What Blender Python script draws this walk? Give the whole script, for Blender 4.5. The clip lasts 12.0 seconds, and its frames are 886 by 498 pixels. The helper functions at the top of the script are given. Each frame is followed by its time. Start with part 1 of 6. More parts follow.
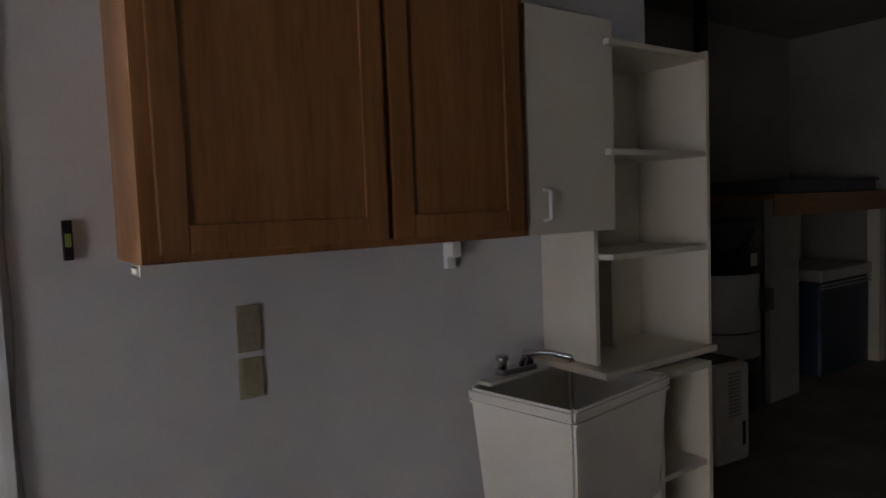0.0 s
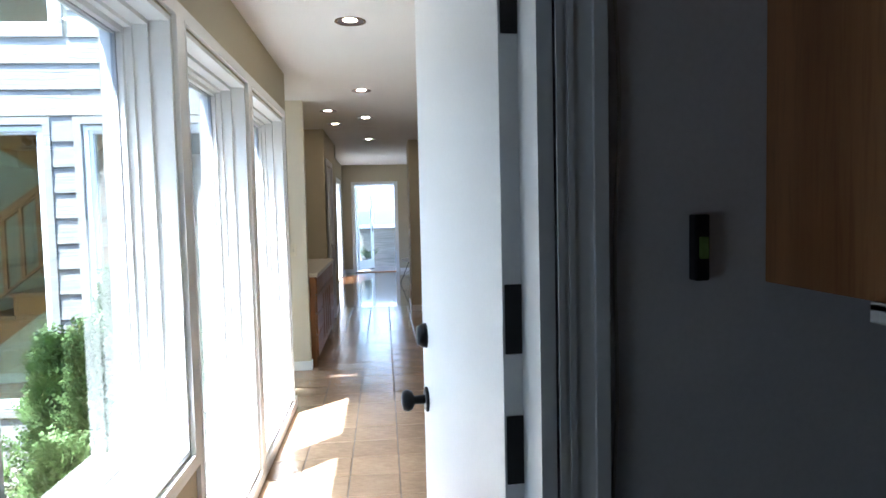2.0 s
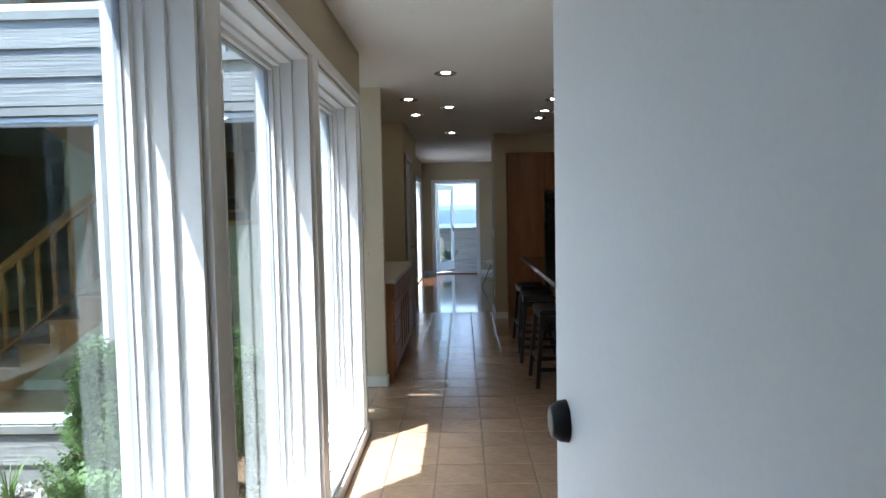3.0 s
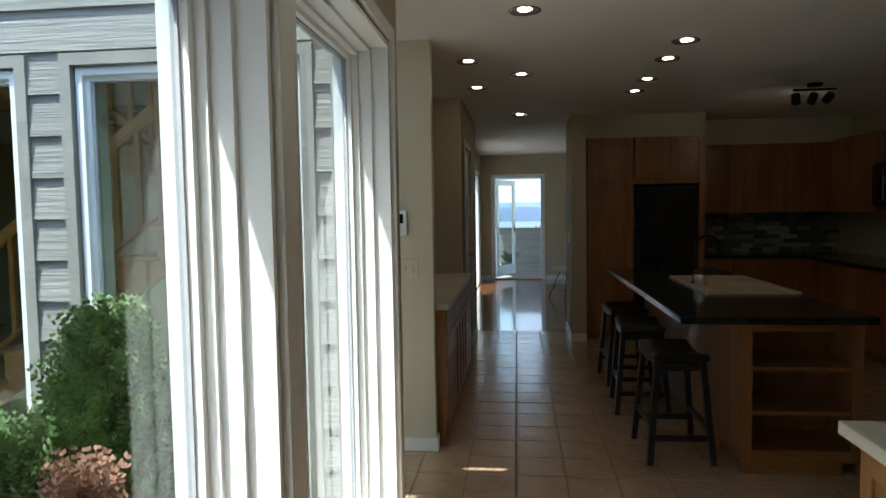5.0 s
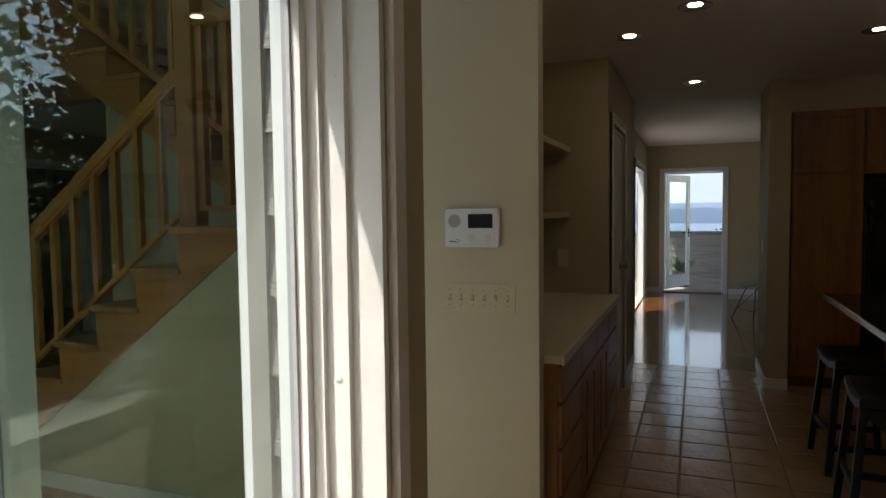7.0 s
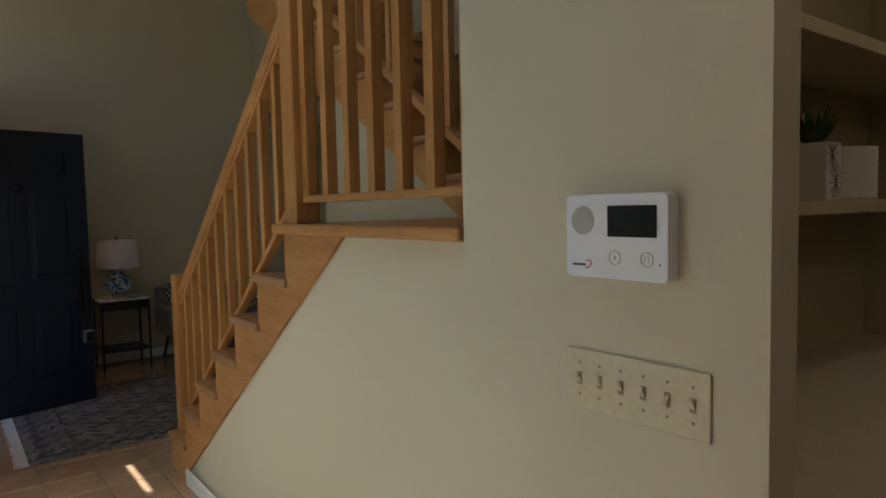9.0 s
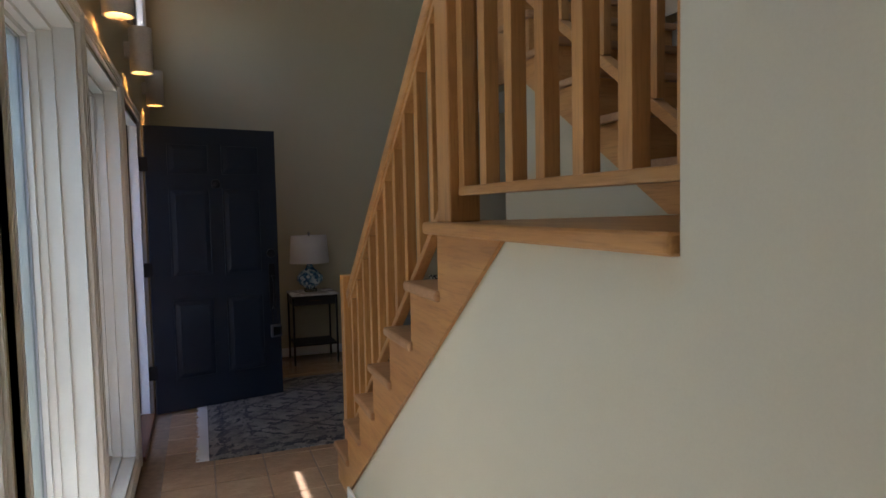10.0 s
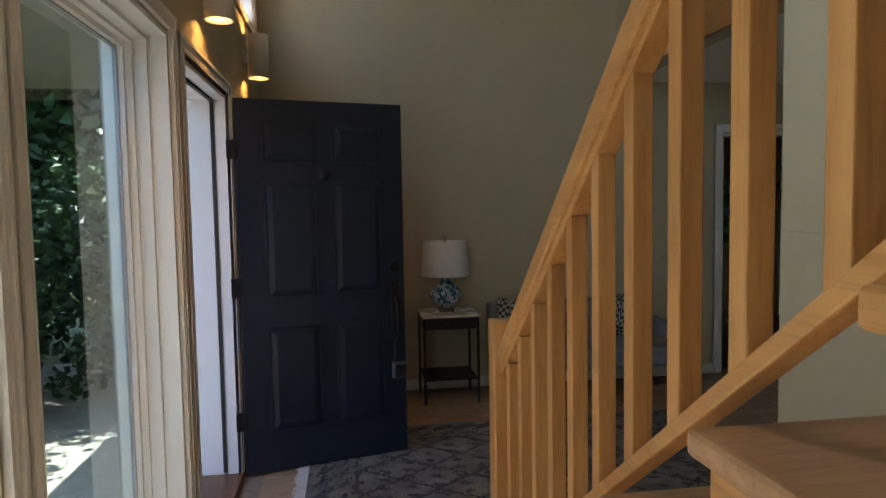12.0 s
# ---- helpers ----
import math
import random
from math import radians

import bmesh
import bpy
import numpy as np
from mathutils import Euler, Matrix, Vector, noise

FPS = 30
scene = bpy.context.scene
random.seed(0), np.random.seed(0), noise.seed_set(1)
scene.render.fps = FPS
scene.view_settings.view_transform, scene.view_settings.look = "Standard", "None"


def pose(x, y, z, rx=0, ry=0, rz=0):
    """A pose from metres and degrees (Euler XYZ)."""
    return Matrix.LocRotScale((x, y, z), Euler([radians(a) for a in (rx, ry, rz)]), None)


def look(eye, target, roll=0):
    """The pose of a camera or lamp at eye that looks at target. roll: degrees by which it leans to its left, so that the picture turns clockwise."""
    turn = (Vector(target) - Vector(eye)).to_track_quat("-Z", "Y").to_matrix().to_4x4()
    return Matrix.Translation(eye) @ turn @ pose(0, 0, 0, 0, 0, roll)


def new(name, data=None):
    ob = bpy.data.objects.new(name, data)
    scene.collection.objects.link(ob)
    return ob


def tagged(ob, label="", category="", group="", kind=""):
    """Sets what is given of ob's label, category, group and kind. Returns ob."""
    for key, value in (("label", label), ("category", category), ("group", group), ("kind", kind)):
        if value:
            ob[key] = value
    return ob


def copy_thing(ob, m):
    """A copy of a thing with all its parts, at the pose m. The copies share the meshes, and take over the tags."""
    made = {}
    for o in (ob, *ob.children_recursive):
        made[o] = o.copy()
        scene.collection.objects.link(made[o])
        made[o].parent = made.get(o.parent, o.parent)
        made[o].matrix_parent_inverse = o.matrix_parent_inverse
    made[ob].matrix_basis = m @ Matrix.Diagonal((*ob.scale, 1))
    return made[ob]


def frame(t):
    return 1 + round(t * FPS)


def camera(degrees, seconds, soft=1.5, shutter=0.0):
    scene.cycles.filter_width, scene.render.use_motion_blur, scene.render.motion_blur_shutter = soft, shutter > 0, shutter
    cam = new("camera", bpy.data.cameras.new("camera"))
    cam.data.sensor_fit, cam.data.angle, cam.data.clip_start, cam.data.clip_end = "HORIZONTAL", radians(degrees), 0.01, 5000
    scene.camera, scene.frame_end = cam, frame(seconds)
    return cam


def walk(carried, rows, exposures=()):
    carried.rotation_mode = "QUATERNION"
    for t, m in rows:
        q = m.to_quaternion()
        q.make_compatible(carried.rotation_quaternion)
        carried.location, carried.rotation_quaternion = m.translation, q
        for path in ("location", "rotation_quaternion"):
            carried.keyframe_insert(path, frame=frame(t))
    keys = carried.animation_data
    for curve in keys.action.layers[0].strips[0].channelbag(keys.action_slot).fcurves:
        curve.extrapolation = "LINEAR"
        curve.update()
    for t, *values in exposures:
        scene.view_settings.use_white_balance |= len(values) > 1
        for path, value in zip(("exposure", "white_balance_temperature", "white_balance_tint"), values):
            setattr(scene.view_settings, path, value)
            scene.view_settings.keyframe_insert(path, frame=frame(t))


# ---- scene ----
cam = camera(68.3, 12.0)
# path: seconds, x, y, z, pitch, roll, yaw
PATH = [
    (0, (0.496, 0.117, 1.423), (1.646, 1.748, 1.294), -2.2),
    (0.5, (0.438, 0.227, 1.44), (1.345, 2.004, 1.289), -1.6),
    (1, (0.314, 0.44, 1.443), (1.035, 2.3, 1.29), -1.5),
    (1.5, (0.259, 0.626, 1.443), (0.678, 2.578, 1.315), -1.3),
    (2, (0.244, 0.886, 1.437), (0.424, 2.874, 1.319), -1.3),
    (2.5, (0.226, 1.235, 1.448), (0.254, 3.232, 1.33), -1.0),
    (3, (0.191, 1.58, 1.439), (0.132, 3.576, 1.324), -1.1),
    (3.2, (0.157, 1.737, 1.444), (0.086, 3.732, 1.326), -0.9),
    (4.8, (0.057, 2.919, 1.46), (-0.144, 4.905, 1.339), -0.9),
    (5.5, (0.03, 3.418, 1.446), (-0.27, 5.392, 1.33), -0.9),
    (6, (0.052, 3.773, 1.457), (-0.335, 5.732, 1.344), -0.9),
    (6.5, (0.073, 4.125, 1.437), (-0.465, 6.048, 1.327), -0.8),
    (7, (0.097, 4.483, 1.443), (-0.624, 6.345, 1.331), -0.7),
    (7.2, (0.101, 4.641, 1.437), (-0.697, 6.471, 1.326), -0.6),
    (8.8, (0.059, 5.845, 1.434), (-1.458, 7.143, 1.309), -1.2),
    (9, (0.007, 5.946, 1.438), (-1.575, 7.163, 1.311), -1.2),
    (9.5, (-0.17, 6.15, 1.437), (-1.933, 7.086, 1.309), -1.3),
    (10, (-0.432, 6.287, 1.431), (-2.304, 6.981, 1.306), -1.2),
    (10.5, (-0.767, 6.401, 1.425), (-2.707, 6.874, 1.299), -1.2),
    (11, (-1.103, 6.491, 1.436), (-3.07, 6.828, 1.309), -1.2),
    (11.5, (-1.462, 6.52, 1.441), (-3.436, 6.813, 1.311), -1.0),
    (12, (-1.814, 6.533, 1.45), (-3.79, 6.817, 1.324), -1.0),
]
EXPOSURES = [(0.0, 5.5, 6950, 24), (0.4, 5.6, 6200, 16), (0.6, 5.55, 5900, 14), (1.0, 5.55, 5900, 15), (1.4, 5.15, 5700, 14), (2.0, 3.85, 5500, 11), (2.6, 3.05, 5450, 10), (3.2, 2.7, 5550, 10),
             (4.8, 2.4, 6000, 5), (5.5, 2.2, 6250, 4), (6.5, 1.95, 6850, 9), (7.2, 1.8, 7050, 12), (8.8, 2.35, 6800, 13), (9.5, 2.5, 6400, 16), (10.5, 2.8, 5950, 19), (11.2, 2.95, 5950, 17), (12.0, 3.1, 6450, 13)]
walk(cam, [(t, look(eye, target, roll)) for t, eye, target, roll in PATH], EXPOSURES)

# ---- world, sun, exposure ----
SUN = Vector((1.0, 1.0, -3.4)).normalized()
world = bpy.data.worlds.new("sky")
scene.world = world
world.use_nodes = True
wn = world.node_tree.nodes
sky = wn.new("ShaderNodeTexSky")
sky.sky_type = "NISHITA"
sky.sun_disc = False
sky.sun_elevation = math.asin(-SUN.z)
sky.sun_rotation = math.atan2(-SUN.x, -SUN.y)
wn["Background"].inputs["Strength"].default_value = 0.15
world.node_tree.links.new(sky.outputs["Color"], wn["Background"].inputs["Color"])

sun_data = bpy.data.lights.new("sun", "SUN")
sun_data.energy, sun_data.angle, sun_data.color = 2.3, radians(0.53), (1.0, 0.97, 0.92)
sun_ob = new("sun", sun_data)
sun_ob.matrix_world = look((-6, -6, 20), Vector((-6, -6, 20)) + SUN)


def window_light(name, x, y, z, w, h, way, energy, colour=(0.86, 0.93, 1.0)):
    d = bpy.data.lights.new(name, "AREA")
    d.shape, d.size, d.size_y, d.energy, d.color = "RECTANGLE", w, h, energy, colour
    ob = new(name, d)
    ob.matrix_world = look((x, y, z), Vector((x, y, z)) + Vector(way))
    return ob


# daylight standing in the openings
window_light("garage_door_daylight", -5.05, -1.9, 1.1, 2.2, 2.1, (1, 0.0, 0), 2.1, (0.94, 0.97, 1.0))
window_light("foyer_upper_daylight", -2.52, 5.80, 3.28, 0.96, 0.94, (-0.45, 1, -0.1), 1.5)

# ---- materials ----
def node_mat(name):
    m = bpy.data.materials.new(name)
    m.use_nodes = True
    return m, m.node_tree.nodes, m.node_tree.links, m.node_tree.nodes["Principled BSDF"]


def tex(n, l, scale, detail=4, stretch=(1, 1, 1), rough=0.6, coords="Object"):
    c = n.new("ShaderNodeTexCoord")
    mp = n.new("ShaderNodeMapping")
    mp.inputs["Scale"].default_value = stretch
    t = n.new("ShaderNodeTexNoise")
    t.inputs["Scale"].default_value, t.inputs["Detail"].default_value, t.inputs["Roughness"].default_value = scale, detail, rough
    l.new(c.outputs[coords], mp.inputs["Vector"])
    l.new(mp.outputs["Vector"], t.inputs["Vector"])
    return t


def ramp(n, l, src, lo, hi, p0=0.3, p1=0.7):
    r = n.new("ShaderNodeValToRGB")
    r.color_ramp.elements[0].position, r.color_ramp.elements[1].position = p0, p1
    r.color_ramp.elements[0].color, r.color_ramp.elements[1].color = (*lo, 1), (*hi, 1)
    l.new(src, r.inputs["Fac"])
    return r


def mix(n, l, a, b, fac, kind="MIX"):
    m = n.new("ShaderNodeMix")
    m.data_type, m.blend_type = "RGBA", kind
    for sock, v in ((m.inputs[6], a), (m.inputs[7], b), (m.inputs[0], fac)):
        if hasattr(v, "links"):
            l.new(v, sock)
        else:
            sock.default_value = v
    return m.outputs[2]


def bump(n, l, b, src, strength, dist=0.002):
    bn = n.new("ShaderNodeBump")
    bn.inputs["Strength"].default_value, bn.inputs["Distance"].default_value = strength, dist
    l.new(src, bn.inputs["Height"])
    l.new(bn.outputs["Normal"], b.inputs["Normal"])


def plain(name, col, rough=0.5, metal=0.0, var=0.12, scale=3.0, grain=90.0, bumps=0.15, piece=0.0, stretch=(1, 1, 1), dist=0.0015, coat=0.0, gvar=0.06):
    """A painted, moulded or stone surface: broad stains, fine grain, some relief."""
    m, n, l, b = node_mat(name)
    big, fine = tex(n, l, scale, 5, stretch), tex(n, l, grain, 3, stretch)
    lo = tuple(c * (1 - var) for c in col)
    hi = tuple(min(1, c * (1 + var)) for c in col)
    out = ramp(n, l, big.outputs["Fac"], lo, hi).outputs["Color"]
    g = ramp(n, l, fine.outputs["Fac"], (1 - gvar * 2,) * 3, (1, 1, 1), 0.25, 0.6)
    out = mix(n, l, out, g.outputs["Color"], 1.0, "MULTIPLY")
    if piece:
        info = n.new("ShaderNodeObjectInfo")
        pr = ramp(n, l, info.outputs["Random"], (1 - piece,) * 3, (1, 1, 1), 0, 1)
        out = mix(n, l, out, pr.outputs["Color"], 1.0, "MULTIPLY")
    l.new(out, b.inputs["Base Color"])
    rr = n.new("ShaderNodeMapRange")
    rr.inputs["To Min"].default_value, rr.inputs["To Max"].default_value = max(0.02, rough - 0.08), min(1, rough + 0.1)
    l.new(big.outputs["Fac"], rr.inputs["Value"])
    l.new(rr.outputs["Result"], b.inputs["Roughness"])
    b.inputs["Metallic"].default_value = metal
    b.inputs["Coat Weight"].default_value = coat
    if bumps:
        bump(n, l, b, fine.outputs["Fac"], bumps, dist)
    return m


def wood(name, dark, light, rough=0.4, axis="z", coat=0.1, freq=14.0, piece=0.0, bumps=0.1):
    """Stained wood with long grain along one axis and fine pores."""
    m, n, l, b = node_mat(name)
    st = {"x": (0.07, 1, 1), "y": (1, 0.07, 1), "z": (1, 1, 0.07)}[axis]
    a, p, broad = tex(n, l, freq, 6, st, 0.65), tex(n, l, freq * 9, 2, st), tex(n, l, 1.6, 3)
    out = ramp(n, l, a.outputs["Fac"], dark, light, 0.28, 0.72).outputs["Color"]
    pores = ramp(n, l, p.outputs["Fac"], (0.72, 0.68, 0.64), (1, 1, 1), 0.3, 0.5)
    out = mix(n, l, out, pores.outputs["Color"], 0.7, "MULTIPLY")
    st2 = ramp(n, l, broad.outputs["Fac"], (0.82, 0.8, 0.78), (1, 1, 1), 0.3, 0.7)
    out = mix(n, l, out, st2.outputs["Color"], 1.0, "MULTIPLY")
    if piece:
        info = n.new("ShaderNodeObjectInfo")
        pr = ramp(n, l, info.outputs["Random"], (1 - piece, 1 - piece * 1.1, 1 - piece * 1.2), (1, 1, 1), 0, 1)
        out = mix(n, l, out, pr.outputs["Color"], 1.0, "MULTIPLY")
    l.new(out, b.inputs["Base Color"])
    b.inputs["Roughness"].default_value, b.inputs["Coat Weight"].default_value = rough, coat
    b.inputs["Coat Roughness"].default_value = 0.25
    bump(n, l, b, p.outputs["Fac"], bumps, 0.0008)
    return m


def glow(name, col, strength):
    m, n, l, b = node_mat(name)
    b.inputs["Base Color"].default_value = (*col, 1)
    b.inputs["Emission Color"].default_value = (*col, 1)
    b.inputs["Emission Strength"].default_value = strength
    return m


def glass_mat(name, tint=(0.93, 0.97, 0.96)):
    m, n, l, b = node_mat(name)
    b.inputs["Base Color"].default_value = (*tint, 1)
    b.inputs["Roughness"].default_value, b.inputs["IOR"].default_value = 0.0, 1.45
    b.inputs["Transmission Weight"].default_value = 1.0
    return m


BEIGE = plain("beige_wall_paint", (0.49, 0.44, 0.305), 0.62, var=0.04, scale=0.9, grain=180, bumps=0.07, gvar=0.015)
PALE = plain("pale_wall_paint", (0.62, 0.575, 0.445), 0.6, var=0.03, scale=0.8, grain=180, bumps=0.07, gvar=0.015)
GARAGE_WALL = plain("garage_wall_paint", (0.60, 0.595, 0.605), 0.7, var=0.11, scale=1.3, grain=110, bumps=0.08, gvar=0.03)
# Darkened so its colour carries the gloom of the garage's far corner.
GARAGE_DIMMED = plain("dimmed_garage_board", (0.31, 0.295, 0.26), 0.8, var=0.15, scale=1.5, grain=50)
CEILING = plain("ceiling_paint", (0.86, 0.86, 0.84), 0.75, var=0.03, scale=1.0, grain=120, bumps=0.15)
WHITE = plain("white_trim_paint", (0.80, 0.81, 0.80), 0.36, var=0.025, scale=2.5, grain=90, bumps=0.015, gvar=0.012)
WHITE_DOOR = plain("white_door_paint", (0.78, 0.80, 0.80), 0.42, var=0.02, scale=1.2, grain=120, bumps=0.06, gvar=0.015)
VINYL = plain("white_vinyl", (0.82, 0.83, 0.82), 0.3, var=0.02, scale=3, grain=90, bumps=0.01, gvar=0.012)
MELAMINE = plain("cream_melamine", (0.62, 0.58, 0.48), 0.5, var=0.05, scale=3, grain=60, bumps=0.02, gvar=0.015)
TUB = plain("laundry_tub_plastic", (0.68, 0.65, 0.58), 0.38, var=0.06, scale=4, grain=60, bumps=0.02, gvar=0.015)
TILE = plain("terracotta_floor_tile", (0.47, 0.32, 0.205), 0.06, var=0.14, scale=7, grain=20, bumps=1.0, piece=0.14, dist=0.004, gvar=0.03)
TILE.node_tree.nodes["Principled BSDF"].inputs["IOR"].default_value = 1.6
tile_nodes = TILE.node_tree.nodes
tile_nodes["Principled BSDF"].inputs["Coat Weight"].default_value = 0.5
tile_nodes["Principled BSDF"].inputs["Coat Roughness"].default_value = 0.05
TILE.node_tree.links.new(tile_nodes["Bump"].outputs["Normal"], tile_nodes["Principled BSDF"].inputs["Coat Normal"])
GROUT = plain("tile_grout", (0.21, 0.155, 0.11), 0.85, var=0.2, scale=20, grain=120)
CONCRETE = plain("garage_concrete", (0.22, 0.20, 0.17), 0.8, var=0.3, scale=2.5, grain=45, bumps=0.3)
BLACK_METAL = plain("black_metal", (0.018, 0.018, 0.02), 0.42, 0.6, var=0.2, scale=12, grain=80, bumps=0.05)
BLACK_WOOD = plain("black_stained_wood", (0.016, 0.014, 0.014), 0.38, var=0.3, scale=8, grain=60, bumps=0.1, stretch=(1, 1, 0.3))
GRANITE = plain("dark_granite", (0.018, 0.024, 0.022), 0.12, var=0.5, scale=60, grain=220, bumps=0.0, gvar=0.3)
STEEL = plain("brushed_steel", (0.55, 0.55, 0.56), 0.28, 1.0, var=0.08, scale=6, grain=80, bumps=0.04)
CHROME = plain("chrome", (0.62, 0.63, 0.64), 0.14, 1.0, var=0.06, scale=6, grain=60, bumps=0.0)
APPLIANCE = plain("black_appliance", (0.008, 0.008, 0.009), 0.28, var=0.2, scale=4, grain=60, bumps=0.02)
NAVY = plain("navy_door_paint", (0.0035, 0.0105, 0.024), 0.43, var=0.12, scale=3, grain=60, bumps=0.14, stretch=(1, 1, 0.3))
SIDING = plain("painted_siding", (0.34, 0.325, 0.295), 0.8, var=0.14, scale=5, grain=55, bumps=1.0, stretch=(0.045, 0.045, 1), piece=0.12, dist=0.006, gvar=0.22)
EXT_TRIM = plain("exterior_trim", (0.30, 0.285, 0.25), 0.75, var=0.12, scale=6, grain=40, bumps=0.4)
OAK = wood("golden_oak", (0.21, 0.085, 0.024), (0.38, 0.175, 0.06), 0.4)
OAK_X = wood("golden_oak_x", (0.21, 0.085, 0.024), (0.38, 0.175, 0.06), 0.4, "x")
OAK_Y = wood("golden_oak_y", (0.21, 0.085, 0.024), (0.38, 0.175, 0.06), 0.4, "y")
HONEY = wood("honey_maple", (0.43, 0.185, 0.048), (0.65, 0.345, 0.115), 0.38, piece=0.1)
HONEY_X = wood("honey_maple_x", (0.43, 0.185, 0.048), (0.65, 0.345, 0.115), 0.38, "x", piece=0.08)
HONEY_Y = wood("honey_maple_y", (0.43, 0.185, 0.048), (0.65, 0.345, 0.115), 0.38, "y", piece=0.08)
TREAD = wood("worn_tread", (0.34, 0.17, 0.07), (0.52, 0.30, 0.15), 0.45, "y", piece=0.1)
FLOOR_WOOD = wood("dining_floor_wood", (0.13, 0.055, 0.022), (0.24, 0.11, 0.045), 0.16, "y", 0.4, piece=0.25)
FLOOR_WOOD.node_tree.nodes["Principled BSDF"].inputs["Coat Weight"].default_value = 0.9
FLOOR_WOOD.node_tree.nodes["Principled BSDF"].inputs["Coat Roughness"].default_value = 0.06
THRESH = wood("dark_threshold", (0.10, 0.04, 0.02), (0.2, 0.09, 0.045), 0.4, "x")
CREAM_TOP = plain("cream_laminate", (0.58, 0.54, 0.45), 0.35, var=0.06, scale=8, grain=150, bumps=0.0)
ALMOND = plain("almond_plastic", (0.66, 0.60, 0.44), 0.35, var=0.04, scale=6, grain=60, bumps=0.03)
OLD_ALMOND = plain("old_almond_plastic", (0.30, 0.27, 0.18), 0.45, var=0.08, scale=8, grain=60, bumps=0.05)
PANEL_WHITE = plain("panel_plastic", (0.78, 0.82, 0.90), 0.32, var=0.006, scale=8, grain=80, bumps=0.0, gvar=0.004)
PANEL_GREY = plain("panel_grey", (0.42, 0.43, 0.45), 0.4, var=0.03, scale=8, grain=120, bumps=0.3)
SCREEN = plain("dark_screen", (0.012, 0.013, 0.014), 0.15, var=0.1, scale=5, grain=50, bumps=0.0)
INK = plain("dark_print", (0.05, 0.055, 0.08), 0.5, var=0.05)
RED_INK = plain("red_print", (0.45, 0.04, 0.04), 0.5, var=0.05)
DARK_GAP = plain("weather_strip", (0.03, 0.028, 0.025), 0.7, var=0.1)
GLASS = glass_mat("window_glass", (0.80, 0.87, 0.84))
# Tint added to darken and green the foyer seen through its panes.
TINTED = glass_mat("view_darkening_glass", (0.52, 0.62, 0.55))
CAN_TRIM = plain("can_trim", (0.30, 0.20, 0.13), 0.25, 0.6, var=0.08, scale=10, grain=60, bumps=0.0)
CAN_DARK = plain("can_reflector", (0.10, 0.065, 0.045), 0.3, 0.6, var=0.1, scale=10, grain=60, bumps=0.0)
LAMP_GLOW = glow("lamp_glow", (1.0, 0.80, 0.58), 8.0)
SCONCE_GLOW = glow("sconce_glow", (1.0, 0.46, 0.13), 12.0)
SHADE = plain("linen_shade", (0.62, 0.61, 0.60), 0.85, var=0.03, scale=6, grain=200, bumps=0.2)
PLASTER = plain("sconce_plaster", (0.60, 0.58, 0.54), 0.7, var=0.04, scale=6, grain=100)
MARBLE = plain("white_marble", (0.66, 0.65, 0.64), 0.25, var=0.12, scale=5, grain=30, bumps=0.0)
SOFA_GREY = plain("grey_upholstery", (0.22, 0.22, 0.23), 0.9, var=0.08, scale=4, grain=220, bumps=0.4)
NEEDLE = plain("conifer_green", (0.145, 0.225, 0.07), 0.6, var=0.4, scale=9, grain=40, piece=0.2, bumps=0.0)
RUST_NEEDLE = plain("rust_foliage", (0.24, 0.12, 0.075), 0.65, var=0.35, scale=9, grain=40, bumps=0.0)
LEAF = plain("glossy_leaf", (0.11, 0.205, 0.045), 0.35, var=0.4, scale=7, grain=40, bumps=0.0)
LEAF_DARK = plain("dark_leaf", (0.035, 0.085, 0.02), 0.45, var=0.4, scale=3, grain=30, bumps=0.0)
BARK = plain("bark", (0.10, 0.07, 0.05), 0.9, var=0.3, scale=12, grain=40, bumps=0.6)
BLADE = plain("grass_blade", (0.16, 0.26, 0.06), 0.5, var=0.3, scale=9, grain=40, bumps=0.0)
GRAVEL = plain("pale_gravel", (0.50, 0.48, 0.44), 0.85, var=0.25, scale=9, grain=40, bumps=0.4)
SOIL = plain("courtyard_soil", (0.16, 0.13, 0.10), 0.9, var=0.35, scale=4, grain=30, bumps=0.6)
GROUND = plain("distant_ground", (0.16, 0.18, 0.09), 0.95, var=0.3, scale=0.4, grain=6, bumps=0.2)
DECK = plain("deck_boards", (0.30, 0.27, 0.24), 0.75, var=0.12, scale=5, grain=40, bumps=0.3, piece=0.12)
POT = plain("dark_pot", (0.08, 0.08, 0.085), 0.6, var=0.1)
BLUE_BIN = plain("blue_bin", (0.008, 0.024, 0.055), 0.4, var=0.1, scale=5)
HEATER_GREY = plain("heater_jacket", (0.42, 0.40, 0.36), 0.4, var=0.06, scale=4)
BISCUIT = plain("biscuit_enamel", (0.50, 0.415, 0.30), 0.22, var=0.06, scale=5, grain=60, bumps=0.0, gvar=0.02)
CARPET = plain("dark_room_floor", (0.10, 0.085, 0.07), 0.9, var=0.2, scale=6)


def tile_mix(name, lo, mid, hi):
    m, n, l, b = node_mat(name)
    info = n.new("ShaderNodeObjectInfo")
    r = ramp(n, l, info.outputs["Random"], lo, hi, 0.0, 1.0)
    e = r.color_ramp.elements.new(0.5)
    e.color = (*mid, 1)
    v = tex(n, l, 14, 4)
    vr = ramp(n, l, v.outputs["Fac"], (0.75, 0.75, 0.75), (1, 1, 1))
    l.new(mix(n, l, r.outputs["Color"], vr.outputs["Color"], 1.0, "MULTIPLY"), b.inputs["Base Color"])
    b.inputs["Roughness"].default_value = 0.18
    return m


